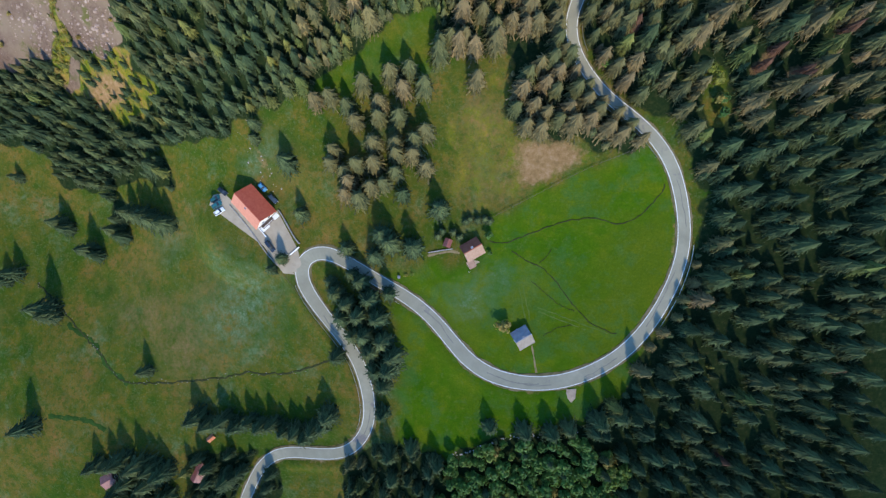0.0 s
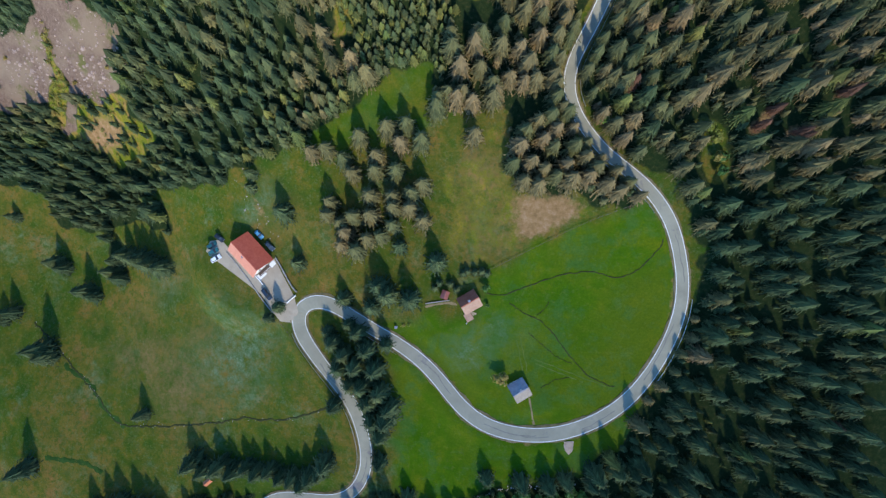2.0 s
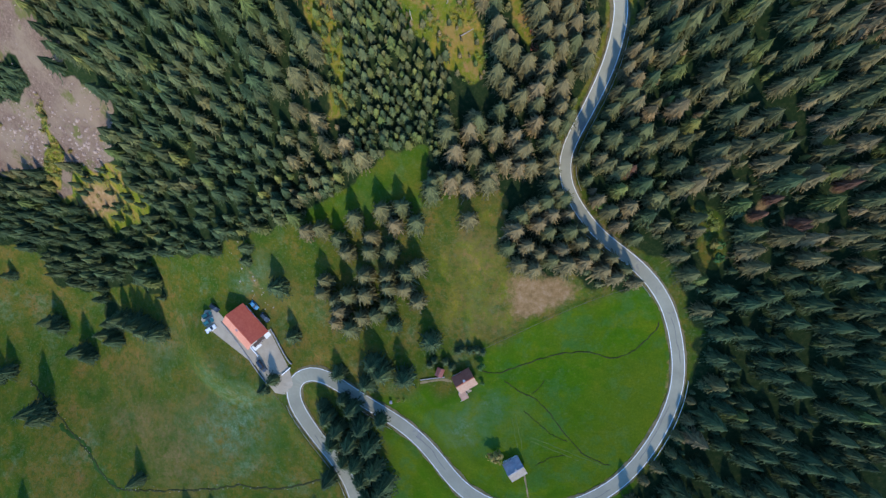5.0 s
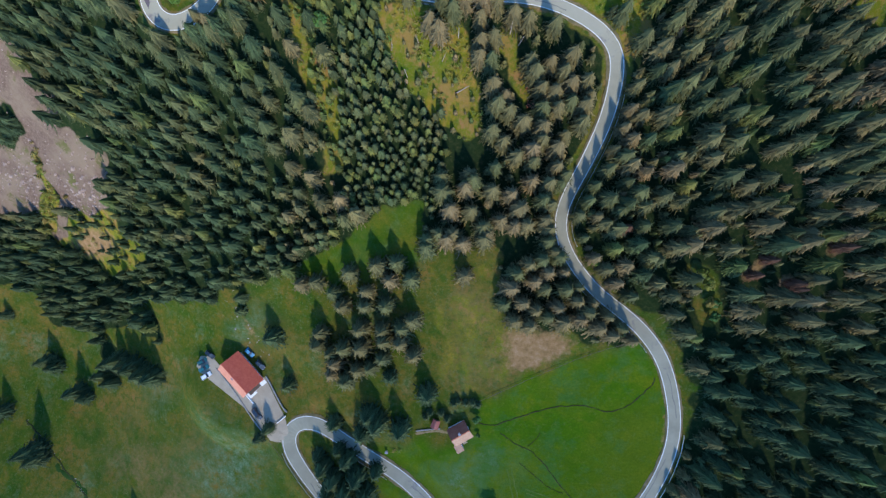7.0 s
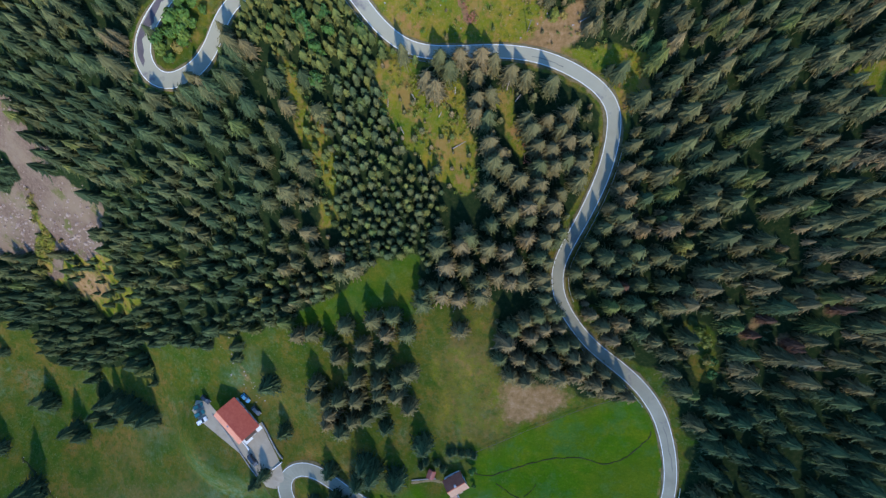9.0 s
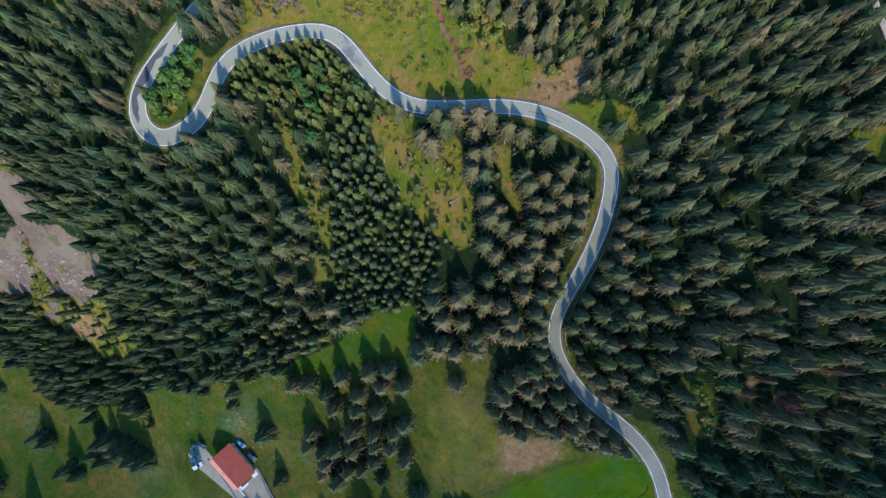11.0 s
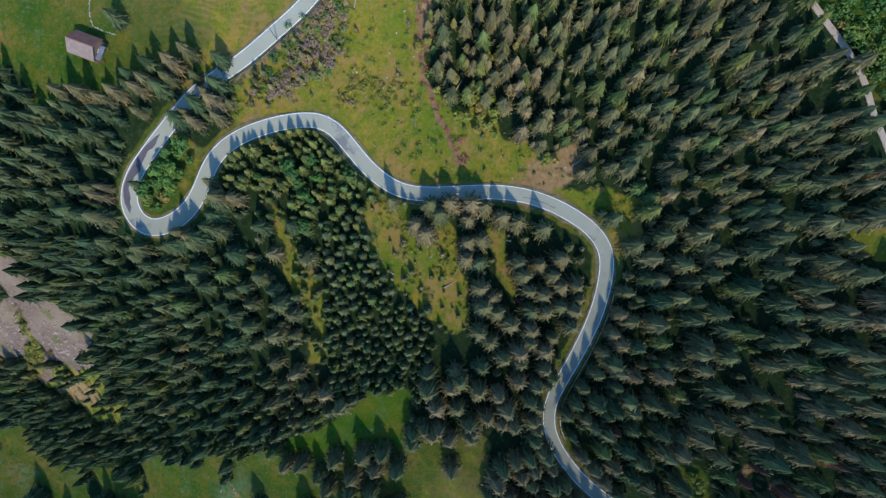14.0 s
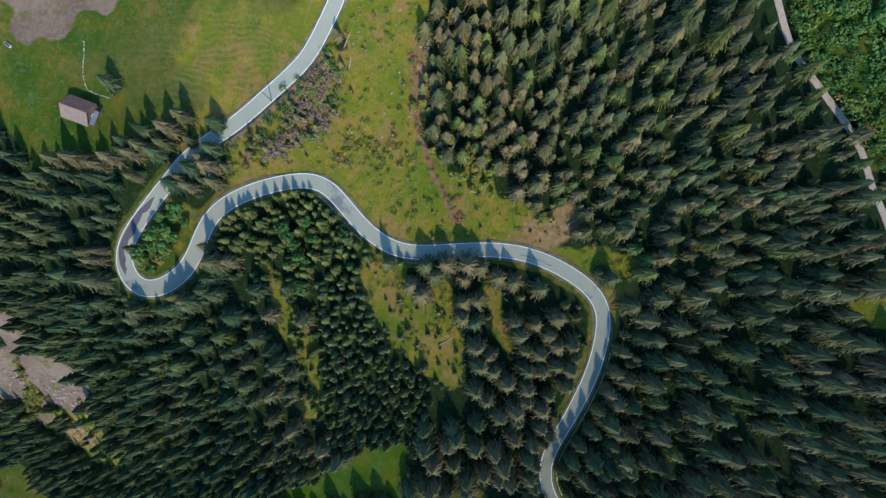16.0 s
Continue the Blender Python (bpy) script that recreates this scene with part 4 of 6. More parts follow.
    fx, fy = sow([(2, 250), (2, 212), (8, 186), (26, 178), (52, 168), (64, 152), (118, 152), (112, 180), (90, 210), (76, 250)], 5.6, 0.7, 44)
    fd, _ = near(main, fx, fy)
    fd2, _ = near(track, fx, fy)
    for px, py in zip(fx[(fd > 5) & (fd2 > 2)], fy[(fd > 5) & (fd2 > 2)]):
        if not inside(GLADE_EAST, [px], [py])[0] and not inside(CLEARING_NORTH, [px], [py])[0]:
            h = r.uniform(7, 11.5)
            stands["woods_north"].append(("slim", px, py, h, h * r.uniform(0.24, 0.31)))

    def add(key, kind, poly, step, keep, hs, ratio, seed, clear=4.6, clumps=False):
        sx, sy = sow(poly, step, keep, seed)
        dm, _ = near(main, sx, sy)
        for px, py, q in zip(sx, sy, dm):
            if clumps and math.sin(px * 0.37 + 2 * math.sin(py * 0.21)) * math.sin(py * 0.41 + 1.5 * math.sin(px * 0.17)) < 0.12:
                continue
            if q > clear:
                h = r.uniform(*hs)
                stands[key].append((kind, px, py, h, h * r.uniform(*ratio)))

    add("young_woods", "small", YOUNG_WOOD, 2.75, 0.97, (4, 8), (0.27, 0.36), 11)
    add("young_green_woods", "small", SCRUB_WEST, 2.7, 0.95, (4, 8), (0.28, 0.37), 12)
    inner = np.flatnonzero((main[:, 1] > 150) & (main[:, 1] < 176) & (main[:, 0] > -64) & (main[:, 0] < -2))[::2]
    for i in inner:
        q, h = r.uniform(3.9, 5.2), r.uniform(3.5, 6.5)
        px, py = main[i, 0] - run[i, 1] * q, main[i, 1] + run[i, 0] * q
        stands["young_green_woods"].append(("small", px, py, h, h * r.uniform(0.26, 0.34)))
    add("scrub", "leafy", SCRUB_WEST, 6.0, 0.6, (4, 7), (0.3, 0.45), 13)
    add("scrub", "leafy", HAIRPIN, 3.1, 0.95, (4, 7), (0.32, 0.45), 14)
    add("scrub_east", "bush", SCRUB_EAST, 2.15, 1.0, (1.8, 3.8), (0.6, 0.9), 15)
    add("scrub_east", "leafy", SCRUB_EAST, 6.0, 0.9, (3.0, 5.5), (0.36, 0.5), 26)
    add("young_green_woods", "small", GAP_WEST, 3.3, 0.8, (3, 6.5), (0.28, 0.36), 27)
    add("bank_scrub", "bush", GAP_WEST, 2.4, 0.7, (0.6, 2.0), (0.5, 0.9), 28)
    add("broadleaf_woods", "leafy", BROADLEAF_SOUTH, 3.9, 0.95, (5, 9), (0.32, 0.46), 16)
    add("broadleaf_woods", "tall", BROADLEAF_SOUTH, 12.0, 0.6, (9, 13), (0.22, 0.27), 37)
    add("shrubs", "bush", CLEARING_NORTH, 2.6, 0.7, (0.5, 2.0), (0.5, 0.9), 17, 4.2, True)
    add("ochre_shrubs", "bush", OCHRE_BAND, 1.9, 0.8, (0.8, 2.4), (0.55, 0.9), 44)
    for edge in YELLOW_EDGES:
        add("yellow_thicket", "leafy", edge, 3.0, 0.95, (3.0, 5.5), (0.34, 0.46), 43)
    add("shrubs", "bush", CLEARING_MIDDLE, 1.6, 0.85, (0.5, 1.9), (0.5, 0.9), 18, 4.2, True)
    add("ochre_shrubs", "bush", GRASS_SCREE, 3.4, 0.5, (0.6, 2.0), (0.5, 0.9), 19)
    add("woods_lower_west", "slim", GRASS_SCREE, 5.4, 0.55, (5, 9), (0.2, 0.26), 38)
    add("bank_scrub", "bush", BANK_NORTH, 1.7, 0.62, (0.5, 2.8), (0.4, 0.9), 21, 4.0)
    add("bank_scrub", "small", BANK_NORTH, 3.6, 0.6, (2.5, 6.0), (0.26, 0.36), 22, 4.5)
    add("shrubs", "small", CLEARING_NORTH, 7.0, 0.3, (1.5, 3.5), (0.3, 0.38), 23, 4.5)
    add("shrubs", "small", CLEARING_MIDDLE, 4.0, 0.45, (1.5, 5.0), (0.28, 0.36), 24, 4.5)
    add("young_green_woods", "leafy", SCREE, 11.0, 0.35, (1.5, 3.5), (0.4, 0.6), 25)
    add("woods_lower_west", "slim", SCREE_COPSE, 4.0, 0.9, (6, 9), (0.2, 0.26), 35)
    add("shrubs", "bush", GLADE_MIDDLE, 2.0, 0.8, (0.4, 1.7), (0.5, 0.9), 36, 4.2, True)
    add("ochre_shrubs", "bush", SCREE_STRIP, 1.8, 0.9, (0.8, 2.6), (0.5, 0.8), 29)
    add("young_green_woods", "small", SCREE_STRIP, 5.0, 0.7, (3, 6), (0.25, 0.32), 30)
    add("shrubs", "bush", VERGE_EAST, 2.2, 0.7, (0.5, 1.8), (0.5, 0.9), 32, 4.0)
    add("ochre_shrubs", "bush", CLEARING_NORTH, 4.0, 0.5, (0.4, 1.5), (0.5, 0.9), 39, 4.2)
    add("ochre_shrubs", "leafy", BUSHY_EDGE, 4.2, 0.8, (2.5, 5.0), (0.35, 0.5), 34)
    ux, uy = sow(OPEN_WOOD, 5.0, 0.6, 45)
    ud, _ = near(main, ux, uy)
    clear = ud > 5
    for p in (MEADOW, WOOD_MIDDLE, GREEN_STRIP, CLEARING_MIDDLE, GLADE_MIDDLE, YOUNG_WOOD):
        clear &= ~inside(p, ux, uy)
    for px, py in zip(ux[clear], uy[clear]):
        h = r.uniform(3, 7)
        stands["woods_middle"].append(("small", px, py, h, h * r.uniform(0.27, 0.36)))
    for poly, seed in (([(-36, 72), (-31, 81), (-22, 87), (-12, 91), (-16, 95), (-28, 93), (-42, 84), (-48, 74)], 46), ([(-71, 61.5), (-57, 64.5), (-50, 69), (-44, 76), (-60, 76), (-74, 70)], 47)):
        add("woods_west", "slim", poly, 3.9, 0.9, (7, 11), (0.22, 0.3), seed)
    labels = {"woods_southeast": "dark spruce forest beside the road bend", "woods_lower_west": "dense green spruce forest beside the meadow", "woods_east": "dense spruce forest on the eastern slope", "woods_north": "spruce forest above the upper road", "woods_middle": "spruce wood between the meadows",
              "woods_west": "dense spruce forest below the scree", "woods_far_west": "dark spruce forest beside the scree", "woods_south": "dark spruce forest along the lower meadow", "young_woods": "dense stand of young spruces", "young_green_woods": "bright green young conifers below the road", "bank_scrub": "tangled scrub on the bank below the road",
              "scrub": "green broadleaf scrub beside the road", "yellow_thicket": "yellow-green broadleaf thicket at the forest edge", "scrub_east": "even green scrub beside the gravel track", "broadleaf_woods": "bright green broadleaf thicket", "shrubs": "low yellow-green shrubs on the clearing", "ochre_shrubs": "low ochre shrubs on the dry clearings"}
    # tint ranges: tree colour, plus painted shade (dark) and sunlight (brown) per wood
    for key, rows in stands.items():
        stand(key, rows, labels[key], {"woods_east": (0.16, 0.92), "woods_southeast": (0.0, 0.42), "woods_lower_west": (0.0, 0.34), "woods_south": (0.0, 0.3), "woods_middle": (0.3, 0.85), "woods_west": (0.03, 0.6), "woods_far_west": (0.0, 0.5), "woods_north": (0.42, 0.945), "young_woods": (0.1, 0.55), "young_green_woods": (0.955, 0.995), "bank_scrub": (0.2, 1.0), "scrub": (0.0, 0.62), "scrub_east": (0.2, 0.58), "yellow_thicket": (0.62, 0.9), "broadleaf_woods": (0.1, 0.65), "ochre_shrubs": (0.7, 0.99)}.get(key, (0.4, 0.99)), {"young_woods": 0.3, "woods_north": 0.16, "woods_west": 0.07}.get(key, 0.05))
    random.shuffle(roadside)
    for px, py, h, reach in roadside[:230]:
        tree_thing("tall", px, py, h, reach, "spruces along the road")
    if roadside[230:]:
        stand("woods_roadside", [("tall", *q) for q in roadside[230:]], "spruces along the road edge")


plant_woods()

LONE = [(-197.6, 47.0, 9), (-177.5, 25.9, 14), (-160.4, 13.1, 15), (-145.8, 21.8, 14), (-199.1, 2.8, 13), (-179.7, -12.9, 18), (-181.5, -64.6, 17), (-126.8, -38.9, 11), (-120.0, 46.9, 14), (-58.4, 43.6, 14), (-54.1, 25.0, 11), (-35.7, 11.5, 12), (-22.2, 16.4, 15), (-19.4, 13.0, 16), (-11.0, 11.4, 15), (-25.0, 8.8, 13), (-1.0, 24.7, 14), (-14.1, 30.5, 11)]
LONE += [(-102.9, -57.7, 17), (-90.9, -58.5, 17), (-79.3, -57.9, 13), (-69.2, -58.5, 14), (-59.4, -61.6, 15), (-51.8, -59.8, 14), (-44.6, -53.2, 16), (-40.8, -29.7, 12), (-34.3, 2.2, 10), (-42.3, -1.0, 10), (-40.1, -5.3, 14), (-31.0, -1.0, 13), (-20.1, -5.2, 11), (-31.3, -14.0, 16), (-38.0, -14.1, 15), (-29.1, -20.5, 17), (-22.5, -22.5, 17)]
LONE += [(-27.5, -27.2, 16), (-20.5, -33.4, 18), (-25.2, -33.7, 16), (-22.8, -40.2, 14), (-23.3, -51.8, 13), (-150.4, -80.6, 14), (-137.3, -77.8, 17), (-129.7, -78.9, 18), (-119.9, -82.7, 17), (-92.0, -84.5, 16), (-62.0, 7.8, 9), (-66.5, 4.0, 8), (-12.0, -64.9, 12), (-21.2, -68.2, 13), (-3.2, -69.0, 10), (17.1, -54.0, 11), (29.6, -55.7, 13), (38.9, -55.4, 13), (45.0, -54.1, 12), (55.1, -50.7, 15), (62.1, -48.4, 15), (-70.8, 57.8, 9), (-71.2, 52.8, 8)]
LONE += [(-36.0, -9.5, 14), (-27.0, -7.5, 15), (-24.5, -14.5, 16), (-33.5, -21.0, 15), (-26.0, -26.0, 15), (-19.5, -28.5, 16), (-98.0, -60.5, 15), (-85.5, -60.5, 15), (-74.5, -60.0, 14), (-55.5, -63.0, 14), (-64.5, -61.5, 13), (-47.5, -58.0, 13), (-143.0, -79.5, 15), (-134.0, -86.0, 17), (-126.5, -87.0, 17), (-124.5, -80.5, 16), (-132.0, -95.0, 17), (-120.5, -94.0, 16), (-140.5, -92.0, 15), (-128.0, -103.0, 16), (-118.0, -103.0, 16), (-137.0, -101.0, 15)]
LONE += [(-174.0, 23.5, 12), (-156.0, 11.0, 11), (-142.0, 19.0, 12), (-176.5, -16.5, 15), (-203.0, -1.0, 12), (-136.6, 28.8, 15), (-130.5, 27.4, 16), (-126.5, 26.4, 16), (-121.0, 24.5, 16), (-116.2, 23.1, 15)]
LONE += [(-61.5, 176.0, 11), (-66.5, 171.5, 11), (-56.5, 181.5, 10), (-72.0, 180.5, 10), (-56.3, 189.0, 9)]
LONE += [(-161.1, 122.3, 7), (-158.9, 121.0, 8), (-162.6, 119.1, 9), (-158.3, 119.5, 7), (-166.0, 117.8, 8), (-154.9, 121.7, 9)]
LONE += [(-60.4, 141.8, 10), (-57.7, 145.1, 11), (-63.3, 139.2, 12), (-66.4, 137.8, 10), (-56.2, 148.4, 11), (-69.1, 136.6, 12)]
WOOD_TREES = [(-27.2, 67.2), (-17.9, 69.6), (-11.1, 70.3), (-13.8, 64.6), (-6.2, 65.3), (-22.1, 61.0), (-39.8, 63.8), (-45.0, 63.2), (-30.9, 55.4), (-22.2, 55.8), (-15.0, 56.0), (-6.3, 51.4), (-24.5, 47.7), (-16.5, 47.4), (-10.2, 48.5), (-16.6, 43.8), (-39.3, 46.1), (-30.8, 41.0), (-35.5, 39.0), (-5.9, 39.0), (11.2, 66.3)]
WOOD_TREES += [(-1.4, 75.4), (10.3, 76.7), (17.1, 78.0), (-29.7, 29.3), (-34.1, 35.5), (-25.9, 33.5), (-16.7, 37.8), (-24.6, 41.3), (-35.3, 31.5), (5.4, 78.2), (16.7, 81.9), (-21.4, 34.1), (-40.2, 41.4), (-10.7, 43.2), (-33.5, 60.5)]
CLEARING_TREES = [(-0.1, 143.9), (6.7, 146.5), (15.2, 145.5), (20.2, 149.3), (25.4, 146.4), (29.8, 144.9), (38.2, 143.1), (15.3, 138.9), (19.1, 139.4), (15.0, 133.7), (18.5, 132.8), (30.9, 132.7), (36.9, 132.5), (43.6, 134.4), (31.8, 129.0), (41.2, 129.2), (47.7, 126.0), (34.5, 124.3), (38.4, 123.1), (43.4, 125.9), (48.9, 121.9), (47.3, 118.5)]
CLEARING_TREES += [(18.9, 125.0), (22.8, 122.4), (20.7, 119.5), (24.6, 117.9), (28.7, 114.2), (34.7, 112.4), (19.2, 111.6), (22.7, 108.6), (38.9, 118.0), (34.8, 108.6), (41.6, 110.3), (39.2, 106.4), (27.1, 103.5), (20.3, 100.2), (12.4, 98.4), (3.5, 97.6), (2.5, 140.9), (43.2, 120.0), (34.7, 118.4), (46.6, 113.9), (31.4, 105.5), (9.7, 150.0), (4.0, 149.6), (16.0, 149.9)]
HEAD_TREES = [(3.6, 92.4), (10.7, 94.1), (19.5, 93.2), (12.9, 87.2), (6.3, 87.5), (25.6, 91.8), (31.7, 96.2), (32.3, 102.1), (39.3, 100.4), (36.9, 95.2), (22.3, 84.0), (30.3, 82.2), (18.0, 79.6), (7.2, 79.6), (2.7, 79.6), (-0.9, 77.8), (35.3, 90.1), (28.3, 87.5), (41.9, 97.8), (13.3, 96.2)]
HEAD_TREES += [(26.8, 82.3), (35.9, 71.7), (31.6, 70.1), (37.8, 67.5), (41.0, 72.4), (26.5, 62.5), (30.3, 57.9), (37.3, 62.4), (43.8, 62.4), (34.4, 55.3), (41.4, 56.2), (46.9, 58.5), (24.0, 57.2), (50.6, 55.0), (27.8, 51.8), (54.6, 50.1), (32.4, 50.3), (48.3, 52.8), (58.7, 47.9), (33.6, 64.8), (28.1, 67.2), (43.0, 52.0), (38.6, 53.0), (37.5, 77.5), (36.5, 84.0)]
for places, hs, group in ((WOOD_TREES, (14, 17), "spruces in the wood between the meadows"), (CLEARING_TREES, (11, 15), "spruces round the middle clearing"), (HEAD_TREES, (12, 16), "spruces at the head of the meadow")):
    for x, y in places:
        h = random.uniform(*hs)
        tree_thing("tall", x, y, h, h ** 0.5 * random.uniform(1.08, 1.32), group)
for x, y, h in LONE:
    tree_thing("wide", x, y, h * 1.1, h * 0.385, "lone spruces on the meadow")
tree_thing("leafy", 21.8, -16.2, 6.0, 3.1, "")
for x, y in BARE_SPOTS:
    tree_thing("rusty", x, y, random.uniform(9, 12), random.uniform(2.2, 2.9), "dead spruces in the forest")
for x, y in GREEN_SPOTS:
    tree_thing("leafy", x, y, 5.5, 2.2, "broadleaf trees in the forest gaps")


# ---------------------------------------------------------------- buildings
def gable_house(name, x, y, length, width, turn, eave, rise, roof_mat, wall_mat, label, chimneys=(), over=0.5, drop=0.0, ridge=0.0, sunny=None):
    """A house with its ridge along its own x axis. sunny: lighter tile for the southern slope, with sunlight in its
    colour.
    """
    c = [(sx * length / 2, sy * width / 2) for sx in (-1, 1) for sy in (-1, 1)]
    a = radians(turn)
    zs = [ground_z(x + p * math.cos(a) - q * math.sin(a), y + p * math.sin(a) + q * math.cos(a)) for p, q in c]
    base = max(min(zs), max(zs) - 2.5) - 0.3
    lift = max(zs) - base
    house = empty(name, pose(x, y, base, 0, 0, turn), label, "house")
    eave += lift - drop
    bm = bmesh.new()
    for sx in (-1, 1):
        for yy, zz in ((-width / 2, 0), (width / 2, 0), (width / 2, eave), (ridge, eave + rise), (-width / 2, eave)):
            bm.verts.new((sx * length / 2, yy, zz))
    bm.verts.ensure_lookup_table()
    v = bm.verts
    bm.faces.new([v[i] for i in (4, 3, 2, 1, 0)])
    bm.faces.new([v[i] for i in (5, 6, 7, 8, 9)])
    for i, j in ((0, 1), (1, 2), (4, 0)):
        bm.faces.new((v[i], v[j], v[j + 5], v[i + 5]))
    part("wall", bm, wall_mat, house)
    for s in (-1, 1):
        half = width / 2 - s * ridge
        slope, run = math.atan2(rise, half), math.hypot(rise, half) + over
        bm = box(length + 2 * over, run, 0.16, 0, s * run / 2, 0.02)
        bmesh.ops.transform(bm, matrix=Matrix.Translation((0, ridge, eave + rise)) @ Matrix.Rotation(-s * slope, 4, "X"), verts=bm.verts)
        part("roof", bm, sunny if sunny and s < 0 else roof_mat, house)
    part("ridge_cap", box(length + 2 * over, 0.35, 0.10, 0, ridge, eave + rise + 0.10, 0.03), roof_mat, house)
    for cx, cy in chimneys:
        z = eave + rise * (1 - abs(cy) / (width / 2))
        ch = part("chimney", box(0.7, 0.6, 1.5, cx, cy, z - 0.4, 0.03), PLASTER, house)
        part("chimney_cap", box(0.9, 0.8, 0.1, cx, cy, z + 1.1, 0.02), GREY_SHINGLE, ch)
    return house, eave


def window_on(parent, m, w=1.0, h=1.2):
    """A window on a wall; m: the pose of its middle, y outwards."""
    f = part("window", box(w + 0.2, 0.08, h + 0.2, 0, 0.03, -h / 2 - 0.1, 0.01, m), WHITE_PAINT, parent, "white-framed window")
    part("pane", box(w, 0.04, h, 0, 0.075, -h / 2, 0, m), GLASS, f)
    part("sill", box(w + 0.35, 0.22, 0.06, 0, 0.11, -h / 2 - 0.16, 0.01, m), WHITE_PAINT, f)


def dress(house, length, width, eave, rows=1, across=3, gable=2):
    for row in range(rows):
        z = eave - 1.3 - 2.5 * row
        for s in (-1, 1):
            for k in range(across):
                window_on(house, pose((k - (across - 1) / 2) * length / across, s * width / 2, z, 0, 0, 0 if s > 0 else 180))
            for k in range(gable):
                window_on(house, pose(s * length / 2, (k - (gable - 1) / 2) * width / (gable + 1), z, 0, 0, -90 if s > 0 else 90), 0.9)


GLASS = plain("window_glass", (0.02, 0.025, 0.03), (0.05, 0.06, 0.07), 0.8, 0.08)
WHITE_PAINT = plain("white_paint", (0.70, 0.69, 0.66), (0.82, 0.81, 0.79), 2.0, 0.6)
TYRE = plain("tyre_rubber", (0.015, 0.015, 0.015), (0.03, 0.03, 0.03), 5, 0.9)
BLUE_PAINT = plain("blue_tarp", (0.06, 0.20, 0.36), (0.12, 0.33, 0.50), 1.2, 0.5)
STONE = plain("field_stone", (0.20, 0.18, 0.165), (0.42, 0.39, 0.36), 1.1, 0.95, 0, 0.6)
PALE_STONE = plain("pale_limestone", (0.30, 0.26, 0.24), (0.62, 0.57, 0.53), 0.5, 0.95, 0, 0.6)
WET_TURF = plain("wet_turf", (0.022, 0.034, 0.010), (0.055, 0.056, 0.022), 0.8, 0.95, 0, 0.5)
GULLY_EARTH = plain("gully_earth", (0.10, 0.10, 0.03), (0.30, 0.14, 0.085), 0.9, 0.95, 0, 0.5)
WORN_TURF = plain("worn_turf", (0.055, 0.11, 0.014), (0.12, 0.15, 0.03), 0.5, 0.95, 0, 0.4)
FOOT_EARTH = plain("trodden_earth", (0.17, 0.13, 0.06), (0.28, 0.22, 0.12), 0.9, 0.95, 0, 0.4)
FENCE_WOOD = plain("weathered_fence_wood", (0.075, 0.065, 0.055), (0.16, 0.14, 0.12), 2.0, 0.9, 0, 0.3)
DEAD_WOOD = plain("bleached_dead_wood", (0.20, 0.165, 0.13), (0.38, 0.32, 0.26), 3, 0.9, 0, 0.3)
ORANGE = plain("orange_canvas", (0.50, 0.16, 0.06), (0.66, 0.26, 0.12), 0.9, 0.7)
REDDISH = plain("reddish_scrub", (0.20, 0.075, 0.045), (0.34, 0.15, 0.10), 1.5, 0.9, 0, 0.4)
TWIG_GREY = plain("bare_twigs", (0.16, 0.108, 0.078), (0.29, 0.195, 0.15), 1.5, 0.9, 0, 0.4)

inn, inn_eave = gable_house("inn_house", -73.4, 28.2, 13.2, 9.2, -47, 2.9, 3.8, RED_TILE, PLASTER, "white plastered house with a red tiled roof beside a paved yard", [(-0.5, -2.0)], over=0.8, ridge=-1.2, sunny=ORANGE_TILE)
dress(inn, 13.2, 9.2, inn_eave, 2, 4, 2)
part("balcony", box(1.6, 5.4, 0.18, 7.7, -0.6, inn_eave - 2.6, 0.02), TIMBER, inn, "timber balcony on the gable")
for k in range(8):
    part("baluster", box(0.06, 0.06, 0.95, 8.45, -3.2 + 0.74 * k, inn_eave - 2.42), WHITE_PAINT, inn)
part("balcony_rail", box(0.1, 5.4, 0.08, 8.45, -0.6, inn_eave - 1.47, 0.01), WHITE_PAINT, inn, "white balcony rail")
part("awning", box(2.2, 3.6, 0.07, 8.2, -2.6, inn_eave - 2.9, 0.02), WHITE_PAINT, inn, "white awning")
part("porch_roof", box(1.8, 2.4, 0.12, 7.9, 3.4, inn_eave - 2.7, 0.02), WHITE_PAINT, inn, "white porch roof")
part("door", box(0.08, 1.1, 2.1, 6.64, 2.2, inn_eave - 5.2, 0.01), TIMBER, inn, "dark timber door")

cottage, cot_eave = gable_house("cottage", 10.4, 10.8, 6.2, 5.8, 30, 2.6, 2.7, PINK_TILE, PLASTER, "small cottage with a reddish-brown tiled roof on the meadow", [(0, 0.6)], sunny=PALE_TILE)
dress(cottage, 6.2, 5.8, cot_eave, 1, 2, 1)
annex = part("annex", box(2.3, 2.6, cot_eave - 0.3, -2.9, -4.4, 0.0, 0.02), PLASTER, cottage, "white plastered annex")
part("annex_roof", box(2.7, 3.0, 0.14, -2.9, -4.4, cot_eave - 0.3, 0.02), PALE_TILE, annex)
part("terrace", box(4.0, 1.8, 0.2, 0.6, -4.3, 0.5, 0.02), YARD_PAVING, cottage, "paved terrace")

barn, barn_eave = gable_house("barn", 28.6, -20.9, 5.6, 6.4, 30, 2.4, 2.4, GREY_SHINGLE, PLASTER, "small grey-roofed barn on the green meadow", [(0.3, 0.4)], over=0.4, sunny=PALE_SHINGLE)
dress(barn, 5.6, 6.4, barn_eave, 1, 1, 1)
